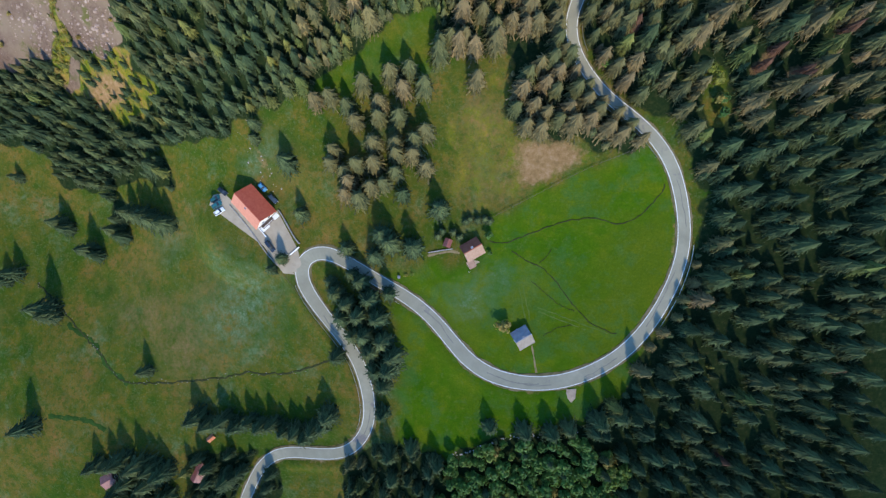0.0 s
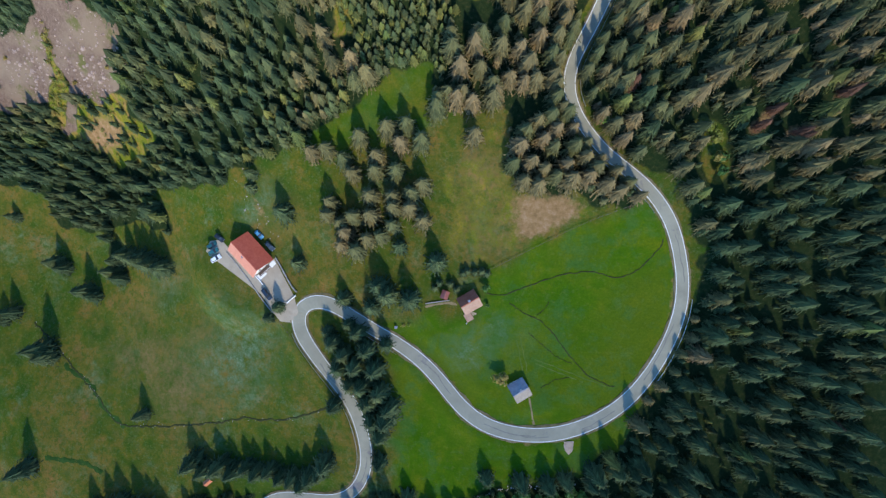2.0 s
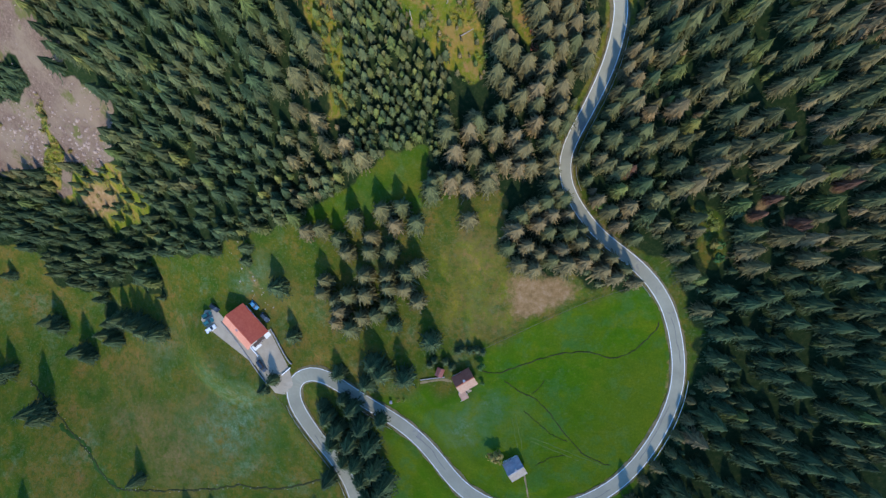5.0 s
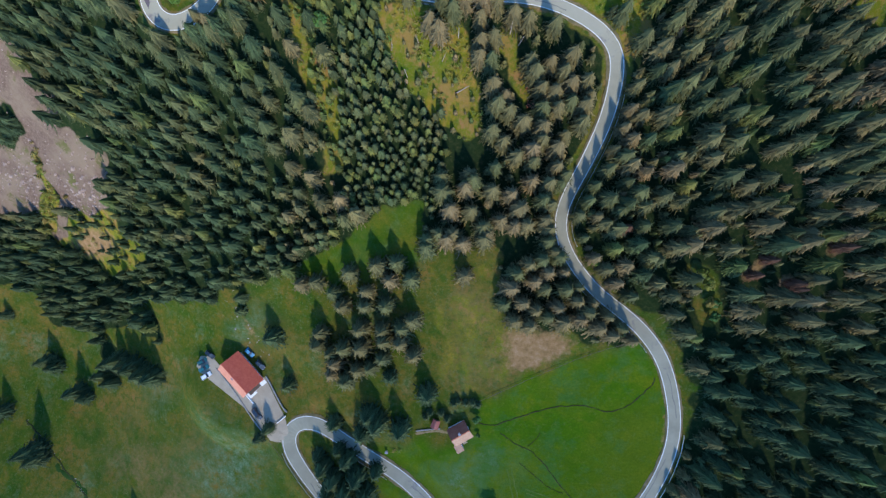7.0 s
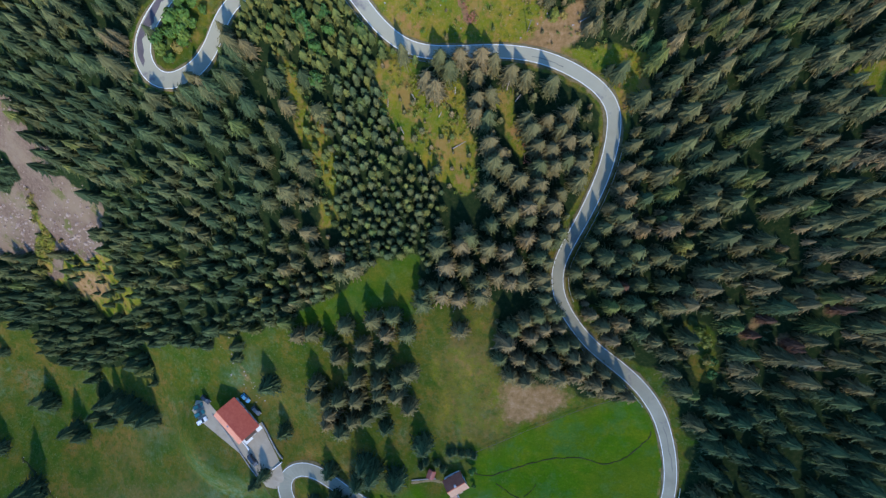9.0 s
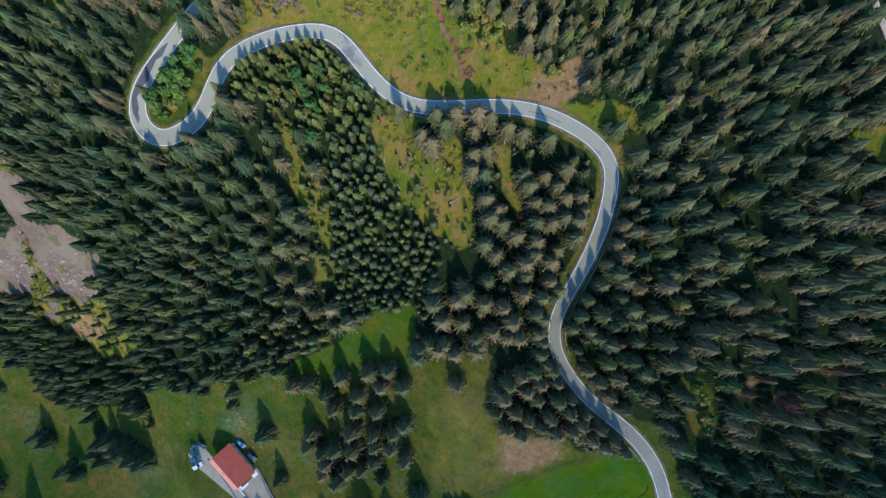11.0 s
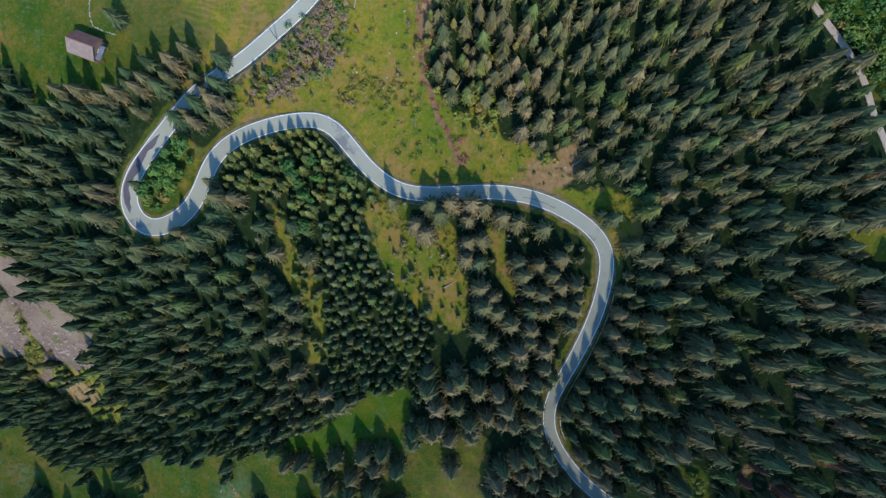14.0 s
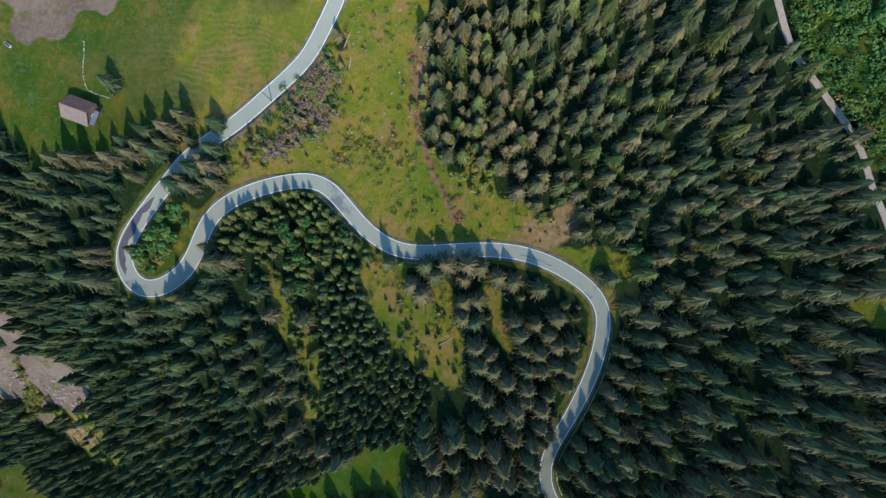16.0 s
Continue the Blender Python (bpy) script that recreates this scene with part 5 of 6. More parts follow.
part("barn_door", box(1.8, 0.1, 1.9, 1.0, -3.25, 0.6, 0.02), WHITE_PAINT, barn, "pale double door")

shed, shed_eave = gable_house("upper_barn", -92.8, 191.6, 7.2, 5.8, -20, 2.8, 2.2, WORN_TILE, TIMBER, "barn with brown roof on the upper meadow", sunny=GREY_PINK_TILE)
dress(shed, 7.2, 5.8, shed_eave, 1, 2, 1)
part("lean_to", box(1.4, 4.2, 0.12, 4.5, -0.4, shed_eave - 0.7, 0.02), GREY_SHINGLE, shed, "grey lean-to roof")
for k in (-1, 1):
    part("lean_to_post", box(0.14, 0.14, shed_eave - 0.7, 5.0, -0.4 + 1.9 * k, 0), TIMBER, shed)
lower, lower_eave = gable_house("lower_hut", -146, -87.4, 5.0, 5.0, 30, 2.2, 1.4, BROWN_TILE, TIMBER, "small hut with a reddish roof under dark spruces")
dress(lower, 5.0, 5.0, lower_eave, 1, 1, 1)
hut, hut_eave = gable_house("forest_hut", -104.6, -82.2, 7.8, 3.6, 66, 2.4, 1.2, BROWN_TILE, TIMBER, "long hut with a brown roof beside spruces")
dress(hut, 7.8, 3.6, hut_eave, 1, 2, 1)
gable_house("garden_hut", 1.6, 13.3, 2.6, 2.2, 70, 1.9, 0.8, BROWN_TILE, TIMBER, "tiny garden hut with a reddish roof among spruces", over=0.25)


# ---------------------------------------------------------------- yard and ground strips
def draped(name, poly, lift, mat, parent=None, cuts=4):
    bm = bmesh.new()
    bm.faces.new([bm.verts.new((x, y, 0)) for x, y in poly])
    bmesh.ops.triangulate(bm, faces=bm.faces[:])
    for _ in range(cuts):
        long_edges = [e for e in bm.edges if e.calc_length() > 2.0]
        if not long_edges:
            break
        bmesh.ops.subdivide_edges(bm, edges=long_edges, cuts=1)
        bmesh.ops.triangulate(bm, faces=bm.faces[:])
    xy = np.array([v.co[:2] for v in bm.verts])
    for v, z in zip(bm.verts, height(xy[:, 0], xy[:, 1])):
        v.co.z = z + lift
    ext = bmesh.ops.extrude_face_region(bm, geom=bm.faces[:])
    bmesh.ops.translate(bm, vec=(0, 0, -0.25), verts=[g for g in ext["geom"] if isinstance(g, bmesh.types.BMVert)])
    bmesh.ops.recalc_face_normals(bm, faces=bm.faces[:])
    me = bpy.data.meshes.new(name)
    bm.to_mesh(me)
    bm.free()
    me.materials.append(mat)
    return new(name, me)


tagged(draped("paved_yard", YARD, 0.14, YARD_PAVING, cuts=6), "grey paved yard in front of the house", "yard", kind="structure")
tagged(draped("gravel_apron", [(44.6, -40.2), (48.6, -39.8), (48.2, -43.5), (46.8, -45.0), (45.6, -43.5)], 0.12, GRAVEL), "pale gravel turnout beside the road", "turnout", kind="structure")


def swath(name, points, width, mat, label, category, bank=0.0, lift=0.05, wander=0.0):
    """A narrow band that follows the ground; bank: turf edges that stand proud beside a furrow."""
    line = spline(points, 0.8)
    n = len(line)
    t = np.gradient(line, axis=0)
    t /= np.hypot(t[:, 0], t[:, 1])[:, None]
    nrm = np.stack([t[:, 1], -t[:, 0]], 1)
    s = np.arange(n)
    if wander:
        r = np.random.RandomState(n)
        drift = np.convolve(r.normal(0, 1, n + 8), np.ones(9) / 9, "valid") + 0.5 * np.convolve(r.normal(0, 1, n + 2), np.ones(3) / 3, "valid")
        line = line + nrm * (wander * 1.6 * drift)[:, None]
    w = width * (0.8 + 0.3 * np.sin(s * 0.9) * np.sin(s * 0.37))
    cols = [(-0.5, -0.06), (-0.3, bank), (0.0, 0.02), (0.3, bank), (0.5, -0.06)] if bank else [(-0.5, 0.0), (0.0, 0.02), (0.5, 0.0)]
    v = []
    for o, up in cols:
        p = line + nrm * (o * w)[:, None]
        v.append(np.c_[p, height(p[:, 0], p[:, 1]) + lift + up])
    m = len(cols)
    i = np.arange(n - 1)
    f = np.vstack([np.stack([i + k * n, i + (k + 1) * n, i + (k + 1) * n + 1, i + k * n + 1], 1) for k in range(m - 1)])
    return tagged(new(name, mesh_of(name, np.vstack(v), f, [mat], True)), label, category, kind="structure")


RILLS = [[(16.7, 13.8), (22.6, 12.5), (27.6, 15.3), (35.4, 18.2), (43.2, 20.5), (51.0, 22.2), (57.8, 20.5), (62.7, 18.9), (70.0, 23.3), (74.7, 28.7), (75.8, 32.9)],
         [(24.6, 10.3), (30.8, 5.8), (34.8, 6.0), (41.0, -0.9), (45.1, -7.1), (51.3, -13.6), (56.4, -17.7), (62.8, -19.7)],
         [(34.8, 6.0), (37.7, 8.8), (38.6, 11.6)], [(31.9, -0.5), (41.1, -8.7), (48.2, -11.6)], [(36.7, -20.9), (41.3, -17.4), (47.3, -16.3)]]
for pts, wide in zip(RILLS, (0.5, 0.45, 0.35, 0.3, 0.3)):
    swath("rill", pts, wide, WET_TURF, "narrow dark drainage rill across the meadow", "rill", 0.10, 0.04, 0.25)
for pts in ([(34.1, -10.2), (44.3, -13.6), (52.4, -16.9), (60.4, -19.7)], [(34.4, -11.6), (44.0, -15.0), (52.0, -18.2)], [(27.5, -3.0), (29.0, -10.2), (30.1, -15.4)], [(29.0, -2.0), (30.6, -9.6), (31.6, -15.0)]):
    swath("wheel_track", pts, 0.5, WORN_TURF, "faint worn wheel track in the grass", "track", 0, 0.03, 0.15)
swath("footpath", [(32.4, -24.1), (33.3, -28.9), (34.4, -34.6)], 0.75, FOOT_EARTH, "trodden earth footpath from the barn to the road", "path", 0, 0.05)
swath("farm_path", [(-5.7, 8.8), (-3.0, 9.4), (1.2, 10.2), (3.8, 10.4), (6.5, 9.5)], 1.0, FOOT_EARTH, "yellowish path along the garden wall", "path", 0, 0.05)
STREAM = [(-190, -2), (-180, -9), (-169.6, -18.6), (-159.2, -27.2), (-151.3, -31.6), (-146.2, -40.8), (-136.3, -46.3), (-125.4, -43.2), (-112.1, -44.9), (-105.3, -42.0), (-90.9, -41.4), (-79.0, -37.1), (-67.8, -39.5), (-55.3, -36.3), (-50.3, -32.6), (-42.8, -32.1)]
swath("stream", STREAM, 1.0, WET_TURF, "narrow stream bed with stones across the meadow", "stream", 0.14, 0.05, 0.5)
swath("gully_bank", [(-170.9, -19.9), (-165.5, -23.4), (-156.6, -27.1), (-152.7, -31.0), (-150.4, -36.0), (-146.7, -39.7), (-141.1, -42.8), (-136.7, -45.8)], 2.6, LUSH_BANK, "dark lush grass bank beside the stream", "grass bank", 0.08, 0.03, 0.6)
swath("ditch", [(-175.9, -60.6), (-164.6, -60.5), (-153.7, -62.6), (-148, -66)], 2.8, LUSH_BANK, "lush grassy ditch in the lower meadow", "ditch", 0.06, 0.03, 0.3)
SWALE = [(2.0, 212.2), (0.1, 204.0), (0.0, 195.0), (1.6, 187.9), (3.6, 181.6), (8.4, 174.3), (11.1, 167.7), (13.8, 162.7)]
swath("bare_swale", SWALE, 2.0, GULLY_EARTH, "reddish bare gully down the clearing", "gully", 0, 0.05, 0.8)


# ---------------------------------------------------------------- stones
def rock(seed):
    r = np.random.RandomState(seed)
    bm = bmesh.new()
    bmesh.ops.create_icosphere(bm, subdivisions=1, radius=1)
    for v in bm.verts:
        v.co *= r.uniform(0.7, 1.25)
        v.co.z *= 0.7
    v, f = np.array([tuple(q.co) for q in bm.verts]), np.array([[q.index for q in g.verts] for g in bm.faces])
    bm.free()
    return v, f


ROCKS = [rock(s) for s in range(6)]


def rocks(name, xs, ys, sizes, mat, label, kind="stuff"):
    r = np.random.RandomState(len(xs))
    V, F, base = [], [], 0
    for x, y, z, q in zip(xs, ys, height(np.array(xs), np.array(ys)), sizes):
        v, f = ROCKS[r.randint(6)]
        a = r.rand() * 6.28
        w = np.stack([v[:, 0] * math.cos(a) - v[:, 1] * math.sin(a), v[:, 0] * math.sin(a) + v[:, 1] * math.cos(a), v[:, 2]], 1) * q * r.uniform(0.8, 1.2, 3)
        V.append(w + (x, y, z + q * 0.2))
        F.append(f + base)
        base += len(v)
    return tagged(new(name, mesh_of(name, np.vstack(V), np.vstack(F), [mat])), label, "stones", kind=kind)


def strew():
    r = np.random.RandomState(5)
    x, y = sow(SCREE, 1.25, 0.6, 31)
    open_scree = ~inside(SCREE_STRIP, x, y)
    x, y = x[open_scree], y[open_scree]
    core = np.exp(-((x + 134) / 13) ** 2 - ((y - 99) / 12) ** 2) + np.exp(-((x + 165) / 13) ** 2 - ((y - 104) / 10) ** 2)
    keep = r.rand(len(x)) < 0.12 + 0.85 * core
    size = (0.22 + 0.5 * r.rand(len(x)) ** 3) * (0.8 + 0.8 * core)
    rocks("scree_stones", x[keep], y[keep], size[keep], RUBBLE, "pinkish limestone rubble on the scree slope")
    line = spline(STREAM, 1.0)
    k = r.randint(0, len(line), 80)
    rocks("stream_stones", line[k, 0] + r.normal(0, 0.7, 80), line[k, 1] + r.normal(0, 0.7, 80), r.uniform(0.08, 0.26, 80), STONE, "grey stones along the stream bed")
    x, y = sow(CLEARING_NORTH, 3.0, 0.3, 33)
    d, _ = near(main, x, y)
    rocks("clearing_stones", x[d > 4], y[d > 4], 0.1 + 0.3 * r.rand((d > 4).sum()) ** 3, STONE, "small pale stones scattered on the clearing")
    line = spline([(3.4, -67.5), (9.8, -65.6), (16.1, -62.5), (24.5, -59.1), (32.8, -57.8), (42.0, -57.8), (49.2, -56.0)], 0.7)
    rocks("wood_edge_stones", line[:, 0] + r.normal(0, 0.5, len(line)), line[:, 1] + r.normal(0, 0.5, len(line)), r.uniform(0.15, 0.45, len(line)), PALE_STONE, "pale boulders along the edge of the thicket")
    k = r.rand(60)
    rocks("bank_stones", -33 + 14 * k + r.normal(0, 0.6, 60), 2.0 - 7.7 * k + r.normal(0, 0.8, 60), r.uniform(0.12, 0.4, 60), RUBBLE, "pinkish stones on the bank below the road")
    k = r.rand(26)
    rocks("meadow_stones", -66 - 12 * k + r.normal(0, 2.2, 26), 36 + 24 * k + r.normal(0, 2.2, 26), r.uniform(0.1, 0.36, 26), STONE, "grey stones on the bare patch behind the house")


strew()


# ---------------------------------------------------------------- vehicles
def car(x, y, turn, paint, label, length=4.3, tall=1.45):
    m = pose(x, y, ground_z(x, y) + 0.16, 0, 0, turn)
    ob = empty("car", m, label, "car", "cars parked beside the house")
    half, wide = length / 2, 0.88
    bm = bmesh.new()
    side = [(-half, 0.35), (-half + 0.05, 0.85), (-half + 0.5, 0.95), (half - 1.1, 0.93), (half - 0.15, 0.72), (half, 0.5), (half - 0.05, 0.3)]
    loops = []
    for s in (-1, 1):
        loops.append([bm.verts.new((px, s * wide, pz)) for px, pz in side])
    bm.faces.new(loops[0])
    bm.faces.new(loops[1][::-1])
    for i in range(len(side)):
        j = (i + 1) % len(side)
        bm.faces.new((loops[0][j], loops[0][i], loops[1][i], loops[1][j]))
    bmesh.ops.recalc_face_normals(bm, faces=bm.faces[:])
    bmesh.ops.bevel(bm, geom=bm.edges[:], offset=0.05, segments=2, affect="EDGES")
    part("body", bm, paint, ob)
    bm = bmesh.new()
    low = [bm.verts.new((px, py, 0.92)) for px, py in ((-half + 0.3, -0.8), (half - 1.15, -0.8), (half - 1.15, 0.8), (-half + 0.3, 0.8))]
    top = [bm.verts.new((px, py, tall - 0.03)) for px, py in ((-half + 0.7, -0.62), (half - 1.95, -0.62), (half - 1.95, 0.62), (-half + 0.7, 0.62))]
    for i in range(4):
        bm.faces.new((low[i], low[(i + 1) % 4], top[(i + 1) % 4], top[i]))
    bm.faces.new(top)
    cabin = part("windows", bm, GLASS, ob, "dark car windows")
    part("roof", box(length - 2.55, 1.28, 0.07, -half + 0.7 + (length - 2.65) / 2, 0, tall - 0.04, 0.03), paint, ob)
    for sx in (-half + 0.8, half - 0.85):
        for sy in (-0.78, 0.78):
            bm = bmesh.new()
            bmesh.ops.create_cone(bm, cap_ends=True, segments=14, radius1=0.32, radius2=0.32, depth=0.22, matrix=pose(sx, sy, 0.18, 90, 0, 0))
            part("wheel", bm, TYRE, ob)
    for sy in (-0.6, 0.6):
        part("headlight", box(0.08, 0.3, 0.14, half - 0.06, sy, 0.52, 0.02), WHITE_PAINT, ob)
    return ob


def car_paint(name, c):
    m, nt, b = material(name, 0.3)
    nt.links.new(ramp(nt, noise_fac(nt, 3.0), (0.3, tuple(0.85 * v for v in c)), (0.7, c)), b.inputs["Base Color"])
    b.inputs["Coat Weight"].default_value = 0.5
    return m


car(-88.4, 26.9, 32, car_paint("white_car_paint", (0.75, 0.76, 0.77)), "white car parked on the grass edge")
car(-89.6, 29.6, 30, car_paint("teal_car_paint", (0.03, 0.13, 0.14)), "dark teal car parked in a row")
car(-90.8, 32.2, 30, car_paint("green_car_paint", (0.02, 0.09, 0.09)), "dark green car parked in a row")
car(-87.6, 35.0, -38, car_paint("black_car_paint", (0.012, 0.014, 0.018)), "black car parked behind the house")
car(-67.4, 13.0, -52, car_paint("dark_blue_car_paint", (0.015, 0.025, 0.045)), "dark blue van parked on the yard", 5.2, 2.0)
car(-71.0, 36.2, -45, BLUE_PAINT, "light blue car beside the house wall", 4.0)
car(-66.6, 31.6, -45, car_paint("grey_car_paint", (0.04, 0.05, 0.06)), "dark grey car beside the house wall")


# ---------------------------------------------------------------- walls, rails, fences, poles
def low_wall(name, pts, wide, tall, mat, label, category):
    line = spline(pts, 0.9) if len(pts) > 2 else np.linspace(pts[0], pts[1], 8)
    z = height(line[:, 0], line[:, 1])
    t = np.gradient(line, axis=0)
    t /= np.hypot(t[:, 0], t[:, 1])[:, None]
    nrm = np.stack([t[:, 1], -t[:, 0]], 1)
    r = np.random.RandomState(len(line))
    top = tall * (1 + 0.12 * r.uniform(-1, 1, len(line)))
    n = len(line)
    v = np.vstack([np.c_[line + nrm * o * wide / 2, z + h] for o, h in ((-1, -0.3), (-0.92, top), (0.92, top), (1, -0.3))])
    i = np.arange(n - 1)
    f = np.vstack([np.stack([i + k * n, i + k * n + 1, i + (k + 1) * n + 1, i + (k + 1) * n], 1) for k in range(3)])
    return tagged(new(name, mesh_of(name, v, f[:, ::-1], [mat])), label, category)


low_wall("yard_wall", [(-64.4, 27.2), (-61.0, 22.0), (-57.6, 15.6), (-55.4, 13.9)], 0.45, 0.8, STONE, "low stone wall along the paved yard", "wall")
low_wall("parapet", [(-72.2, 20.2), (-68.9, 16.6)], 0.35, 0.9, WHITE_PAINT, "white parapet beside the parked van", "wall")
low_wall("barrier", [(-55.8, 12.6), (-59.4, 9.6)], 0.3, 0.8, WHITE_PAINT, "white barrier at the yard entrance", "barrier")
low_wall("terrace_wall", [(-84.6, 29.6), (-77.8, 22.2), (-72.6, 15.4), (-68.9, 10.2), (-64.2, 5.2)], 0.4, 0.5, STONE, "low stone edge wall below the yard", "wall")
low_wall("garden_wall", [(-5.6, 9.9), (-3.0, 10.4), (1.2, 11.0), (3.8, 11.3)], 0.4, 0.6, STONE, "garden wall beside the path", "wall")
wall_line = spline([(-93.1, 213.1), (-93.4, 206), (-93.5, 199.0), (-90.5, 197.4), (-86.2, 196.0)], 0.42)
wall_rng = np.random.RandomState(3)
rocks("dry_stone_wall", wall_line[:, 0] + wall_rng.normal(0, 0.09, len(wall_line)), wall_line[:, 1] + wall_rng.normal(0, 0.09, len(wall_line)), wall_rng.uniform(0.07, 0.22, len(wall_line)), PALE_STONE, "tumbled pale dry-stone wall leading to the barn")


def guard_rail(a, b, side):
    """A steel rail with posts beside the road, between the points nearest to a and b."""
    i = int(((main - a) ** 2).sum(1).argmin())
    j = int(((main - b) ** 2).sum(1).argmin())
    i, j = min(i, j), max(i, j)
    t = np.gradient(main, axis=0)
    t /= np.hypot(t[:, 0], t[:, 1])[:, None]
    nrm = np.stack([t[:, 1], -t[:, 0]], 1) * side * (ROAD_HALF + 0.55)
    line, lz = (main + nrm)[i:j + 1], main_z[i:j + 1]
    ob = empty("guard_rail", pose(line[0][0], line[0][1], lz[0]), "galvanised steel guard rail along the road edge", "guard rail", "guard rails along the road")
    org = np.array((*line[0], lz[0]))
    n = len(line)
    cols = [(0.0, 0.42), (0.06, 0.5), (0.02, 0.57), (0.06, 0.65), (0.0, 0.75), (-0.03, 0.75), (-0.03, 0.42)]
    un = nrm[i:j + 1] / (ROAD_HALF + 0.55)
    v = np.vstack([np.c_[line - un * o, lz + h] for o, h in cols]) - org
    k = np.arange(n - 1)
    f = np.vstack([np.stack([k + c * n, k + c * n + 1, k + ((c + 1) % 7) * n + 1, k + ((c + 1) % 7) * n], 1) for c in range(7)])
    beam = new("beam", mesh_of("beam", v, f, [METAL]))
    beam.parent = ob
    bm = box(0.1, 0.1, 1.1, 0, 0, -0.4)
    post = bpy.data.meshes.new("post")
    bm.to_mesh(post)
    bm.free()
    post.materials.append(METAL)
    for q in range(0, n, 2):
        p = new("post", post)
        p.parent = ob
        p.location = np.r_[line[q] + un[q] * 0.08, lz[q]] - org


guard_rail((60, 124), (43, 74), 1)
guard_rail((85, 12), (74, -16), 1)
guard_rail((75, 44), (52, 64), -1)
guard_rail((-57, -2), (-38, -24), -1)
guard_rail((-34, 5), (-14, -6), 1)
guard_rail((18, 155), (-6, 154), -1)
guard_rail((-29, 174), (-14, 160), -1)
guard_rail((-56, 187), (-30, 210), 1)
guard_rail((-36, -28), (-29, -62), -1)


def fence(pts, gap=3.0):
    line = spline(pts, gap)
    z = height(line[:, 0], line[:, 1])
    ob = empty("pasture_fence", pose(line[0][0], line[0][1], z[0]), "weathered wooden post-and-rail pasture fence", "fence")
    org = Vector((*line[0], z[0]))
    bm = box(0.13, 0.13, 1.5, 0, 0, -0.4)
    post = bpy.data.meshes.new("post")
    bm.to_mesh(post)
    bm.free()
    post.materials.append(FENCE_WOOD)
    for (x, y), h in zip(line, z):
        p = new("post", post)
        p.parent = ob
        p.location = Vector((x, y, h)) - org
    for k in range(len(line) - 1):
        a, b = Vector((*line[k], z[k] + 0.85)) - org, Vector((*line[k + 1], z[k + 1] + 0.85)) - org
        d = b - a
        m = Matrix.Translation((a + b) / 2) @ d.to_track_quat("X", "Z").to_matrix().to_4x4()
        part("rail", box(d.length + 0.1, 0.07, 0.11, 0, 0, -0.05, 0, m), FENCE_WOOD, ob)


fence([(16.4, 21.8), (27.3, 27.2), (42.6, 35.0), (53.7, 40.3), (69.8, 45.4)])
fence([(-43.0, -21.8), (-46.8, -17.0), (-53.6, -9.2), (-59.4, -1.4), (-62.8, 2.4)], 2.6)


def pole(x, y, h):
    ob = empty("utility_pole", pose(x, y, ground_z(x, y)), "grey wooden utility pole on the clearing", "utility pole", "utility poles")
    bm = bmesh.new()
    bmesh.ops.create_cone(bm, cap_ends=True, segments=8, radius1=0.15, radius2=0.10, depth=h + 0.5, matrix=pose(0, 0, h / 2 - 0.25))
    part("shaft", bm, FENCE_WOOD, ob)
    part("crossarm", box(1.4, 0.1, 0.12, 0, 0, h - 0.5, 0.01), FENCE_WOOD, ob)
    for k in (-0.6, 0, 0.6):
        part("insulator", box(0.08, 0.08, 0.16, k, 0, h - 0.38, 0.02), WHITE_PAINT, ob)


for x, y in ((4.0, 208.9), (-0.9, 173.6), (31.0, 161.0), (-41.0, 196.5)):
    pole(x, y, 8.0)


def snag(x, y, h, lean):
    """A standing dead stem with a few broken stubs."""
    ob = empty("dead_tree", pose(x, y, ground_z(x, y), lean, lean / 2, random.uniform(0, 360)), "bleached standing dead spruce stem", "dead tree", "dead stems on the clearing")
    bm = bmesh.new()
    bmesh.ops.create_cone(bm, cap_ends=True, segments=7, radius1=0.15, radius2=0.04, depth=h + 0.4, matrix=pose(0, 0, h / 2 - 0.2))
    part("trunk", bm, DEAD_WOOD, ob)
    for k in range(9):
        a, z = random.uniform(0, 360), h * random.uniform(0.35, 0.95)
        ln = random.uniform(0.4, 1.1) * (1.2 - z / h)
        bm = bmesh.new()
        bmesh.ops.create_cone(bm, cap_ends=True, segments=4, radius1=0.04, radius2=0.012, depth=ln, matrix=pose(0, 0, z, 0, 0, a) @ pose(ln / 2, 0, 0, 0, 80, 0))
        part("branch", bm, DEAD_WOOD, ob)


for x, y, h in ((-3.9, 139.3, 8), (8.5, 141.6, 9), (-12.4, 136.8, 8), (14.7, 133.7, 8), (25.0, 143.4, 9), (27.8, 140.0, 8), (-7.5, 129.0, 6), (3.5, 134.5, 6)):
    snag(x, y, h, random.uniform(-9, 9))


def fallen_log(x, y, turn, ln):
    ob = empty("fallen_log", pose(x, y, ground_z(x, y) + 0.18, 0, 0, turn), "pale fallen log on the clearing", "log", "fallen logs")
    bm = bmesh.new()
    bmesh.ops.create_cone(bm, cap_ends=True, segments=8, radius1=0.22, radius2=0.12, depth=ln, matrix=pose(0, 0, 0, 0, 90, 0))
    part("stem", bm, DEAD_WOOD, ob)
    part("root_plate", box(0.25, 0.8, 0.7, -ln / 2, 0, -0.3, 0.1), BARK, ob)


for x, y, a, ln in ((49, 164, 30, 6), (52, 167, 50, 7), (55, 168, 20, 5), (-19, 214, 70, 6), (-18.5, 208, 80, 5), (10, 126, 30, 5), (-2, 117, 120, 4), (12, 186, 60, 5)):
    fallen_log(x, y, a, ln)


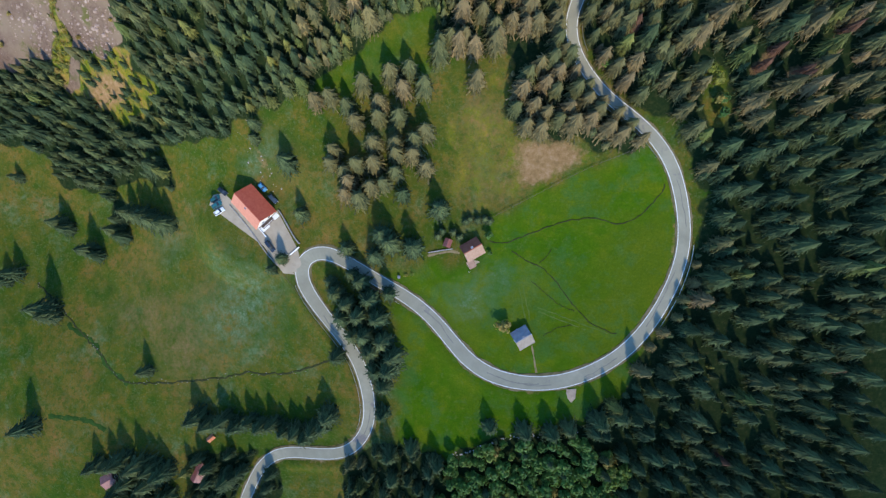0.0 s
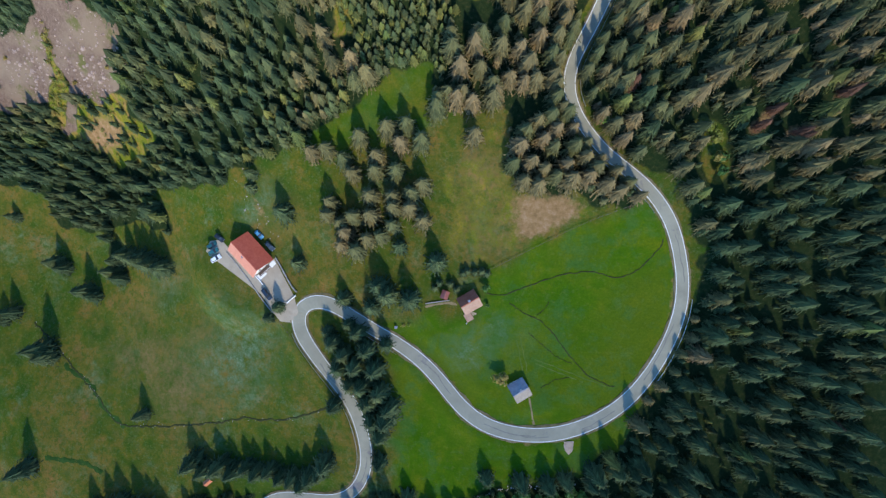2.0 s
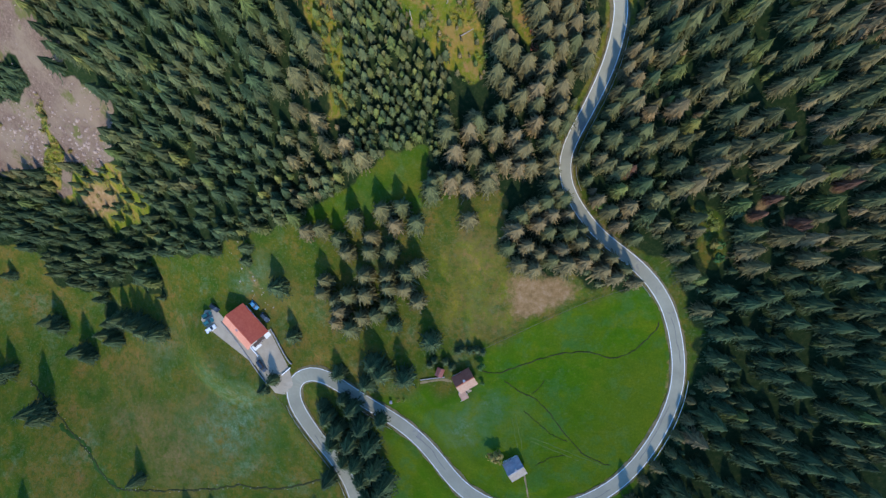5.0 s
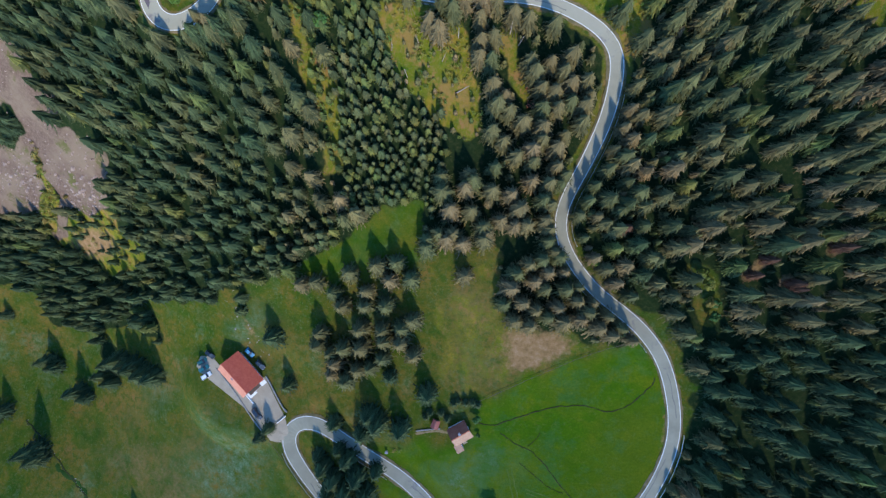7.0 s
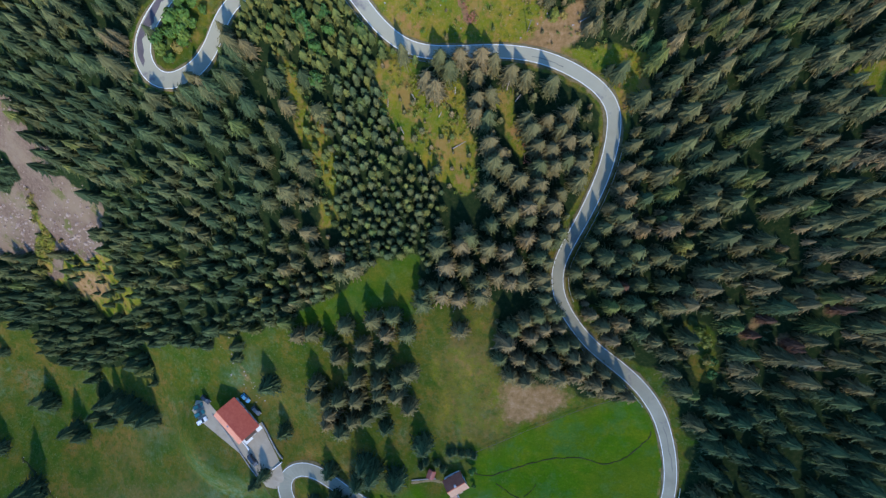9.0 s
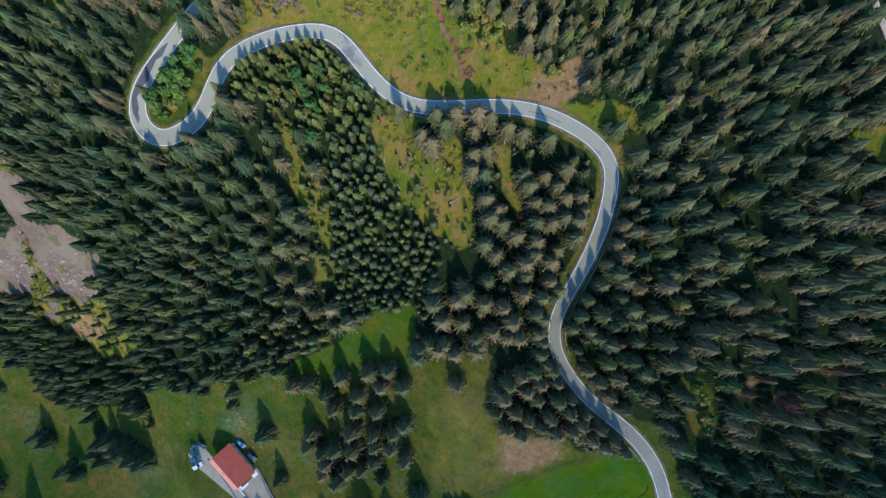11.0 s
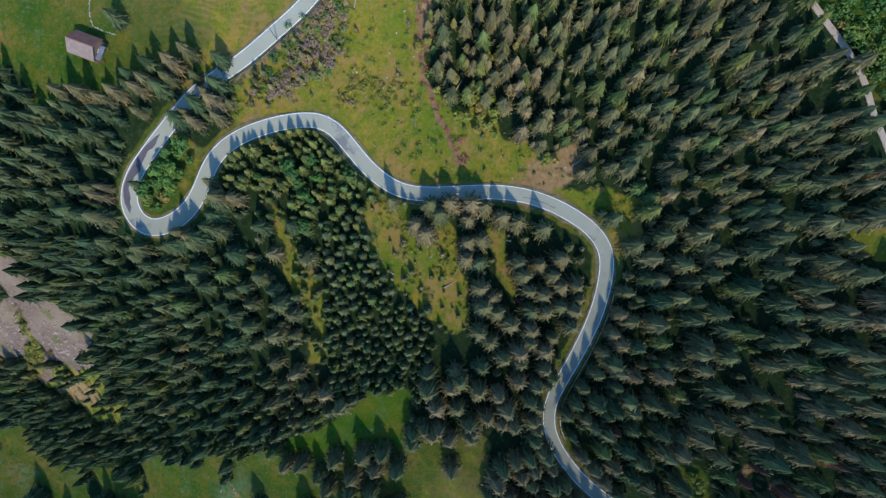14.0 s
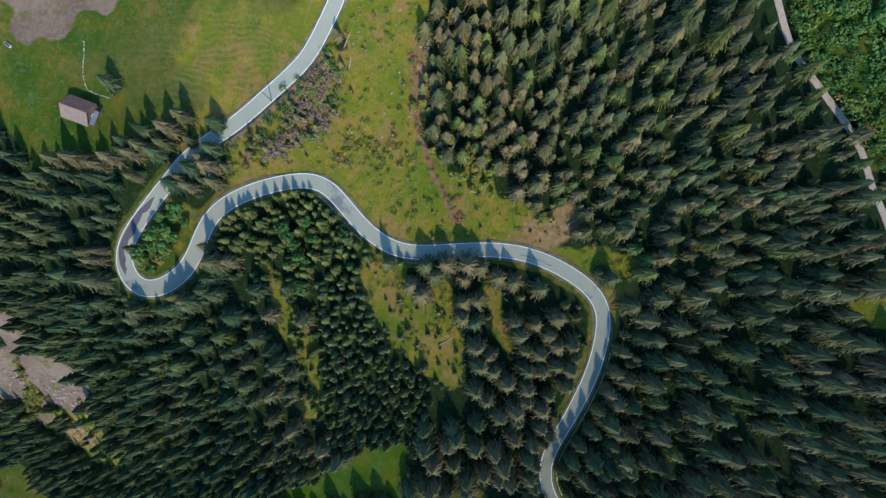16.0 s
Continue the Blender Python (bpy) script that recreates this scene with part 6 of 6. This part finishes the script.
# ---------------------------------------------------------------- single bushes and small trees
def bush_models(mat):
    return [mesh_of("foliage", v, f, [mat], False, attrs={"tint": np.zeros(len(v)), "single": np.ones(len(v))}) for v, f in BUSH]


BUSHES = {"green": bush_models(LEAVES), "red": bush_models(REDDISH), "grey": bush_models(TWIG_GREY)}


def bush(x, y, h, reach, kind, label, group=""):
    ob = new("bush", random.choice(BUSHES[kind]))
    ob.matrix_world = pose(x, y, ground_z(x, y), 0, 0, random.uniform(0, 360)) @ Matrix.Diagonal((reach, reach, h, 1))
    tagged(ob, label, "bush", group)


for x, y in ((8.3, 21.1), (9.7, 21.9), (12.4, 21.5), (15.0, 21.8), (16.6, 21.0), (-1.9, 16.0), (-0.3, 17.6), (3.8, 17.2), (5.7, 15.4)):
    tree_thing("wide", x, y, random.uniform(4.5, 6.5), random.uniform(1.6, 2.3), "spruces round the cottage")
tree_thing("leafy", 16.2, 15.6, 4.5, 1.9, "")
tree_thing("leafy", 16.9, 9.6, 2.4, 1.1, "")
tree_thing("wide", -84.6, 199.4, 9.0, 3.4, "")
for x, y, h in ((-64.1, 190.1, 12), (-68.0, 186.8, 13), (-75.1, 181.8, 12), (-83.1, 178.5, 12), (-77.5, 179.4, 11), (-97.2, 177.6, 14), (-92.1, 177.6, 14), (-86.5, 176.1, 12), (-65.1, 173.3, 9), (-69.6, 182.7, 11), (-62.6, 184.0, 9), (-59.0, 179.0, 10)):
    tree_thing("tall", x, y, h, h * 0.25, "spruces between the upper road and the meadow")
for x, y, k, h, q in ((-37.2, 200.0, "green", 2.5, 1.6), (-33.2, 202.0, "green", 2.2, 1.5), (-27.0, 203.9, "green", 2.4, 1.6), (-38.1, 194.0, "green", 3.0, 2.2), (-28.4, 199.2, "grey", 2.2, 2.0), (-31.1, 196.5, "grey", 2.4, 2.2), (-30.1, 192.4, "grey", 2.0, 2.0),
                      (-35.0, 192.0, "grey", 2.2, 2.2), (-43.0, 186.9, "green", 2.6, 2.0), (-31.1, 186.5, "green", 2.6, 2.0), (-47.8, 181.5, "grey", 2.0, 1.7), (-26.5, 188.0, "green", 2.2, 1.8), (13.5, 163.5, "red", 1.6, 2.2), (12.6, 170.0, "red", 1.5, 2.0),
                      (12.0, 200.0, "green", 2.0, 1.4), (-12.0, 182.0, "green", 1.8, 1.4), (-4.0, 179.0, "green", 2.0, 1.6), (-20.0, 180.0, "grey", 1.6, 1.5), (-13.6, 1.6, "green", 1.4, 1.2), (-11.8, 2.0, "green", 1.2, 1.0), (32.0, 121.0, "red", 1.6, 1.8), (30.5, 126.0, "red", 1.2, 1.3)):
    bush(x, y, h, q, k, {"green": "low green bush on the clearing", "red": "reddish-brown shrub on the clearing", "grey": "grey leafless scrub on the bank"}[k], "bushes on the clearing")

swale_line = spline(SWALE, 2.2)
for x, y in swale_line + np.random.RandomState(8).normal(0, 0.8, swale_line.shape):
    bush(x, y, random.uniform(0.5, 1.3), random.uniform(0.7, 1.5), "red", "reddish-brown shrub in the bare gully", "reddish shrubs in the gully")
grey_x, grey_y = sow([(-40, 188), (-33, 199), (-26, 207), (-21.5, 204), (-21, 195), (-28, 187), (-38, 181), (-46, 179)], 2.3, 0.85, 41)
for x, y in zip(grey_x, grey_y):
    if near(main, [x], [y])[0][0] > 4.5:
        bush(x, y, random.uniform(1.4, 3.2), random.uniform(1.4, 2.4), "grey", "grey-pink leafless scrub on the bank", "leafless bushes on the bank")

# small things
marker = empty("stone_shrine", pose(-16.6, 1.0, ground_z(-16.6, 1.0)), "small white wayside shrine beside the road", "shrine")
part("shaft", box(0.7, 0.7, 1.6, 0, 0, -0.1, 0.05), WHITE_PAINT, marker)
part("roof", box(1.1, 1.1, 0.25, 0, 0, 1.5, 0.1), GREY_SHINGLE, marker)
tent = empty("tarpaulin_shelter", pose(-99.4, -67.7, ground_z(-99.4, -67.7), 0, 0, 40), "orange canvas shelter at the meadow edge", "shelter")
for s in (-1, 1):
    part("canvas", box(3.4, 1.7, 0.05, 0, s * 0.72, 0, 0.01, Matrix.Translation((0, 0, 1.9)) @ Matrix.Rotation(-s * 0.75, 4, "X") @ Matrix.Translation((0, 0, -0.02))), ORANGE, tent)
for s in (-1, 1):
    part("pole", box(0.07, 0.07, 2.0, s * 1.6, 0, -0.1), DEAD_WOOD, tent)
trough = empty("water_trough", pose(-115.9, 211.2, ground_z(-115.9, 211.2), 0, 0, -35), "pale concrete water trough on the upper meadow", "trough")
part("basin", box(2.2, 0.8, 0.6, 0, 0, -0.05, 0.04), PALE_STONE, trough)
part("water", box(1.9, 0.55, 0.03, 0, 0, 0.54), GLASS, trough, "dark still water")
post = empty("signpost", pose(9.4, 2.8, ground_z(9.4, 2.8)), "white post on the meadow below the cottage", "post")
part("shaft", box(0.1, 0.1, 1.8, 0, 0, -0.2), WHITE_PAINT, post)
part("board", box(0.5, 0.05, 0.35, 0, 0.08, 1.2, 0.01), WHITE_PAINT, post)
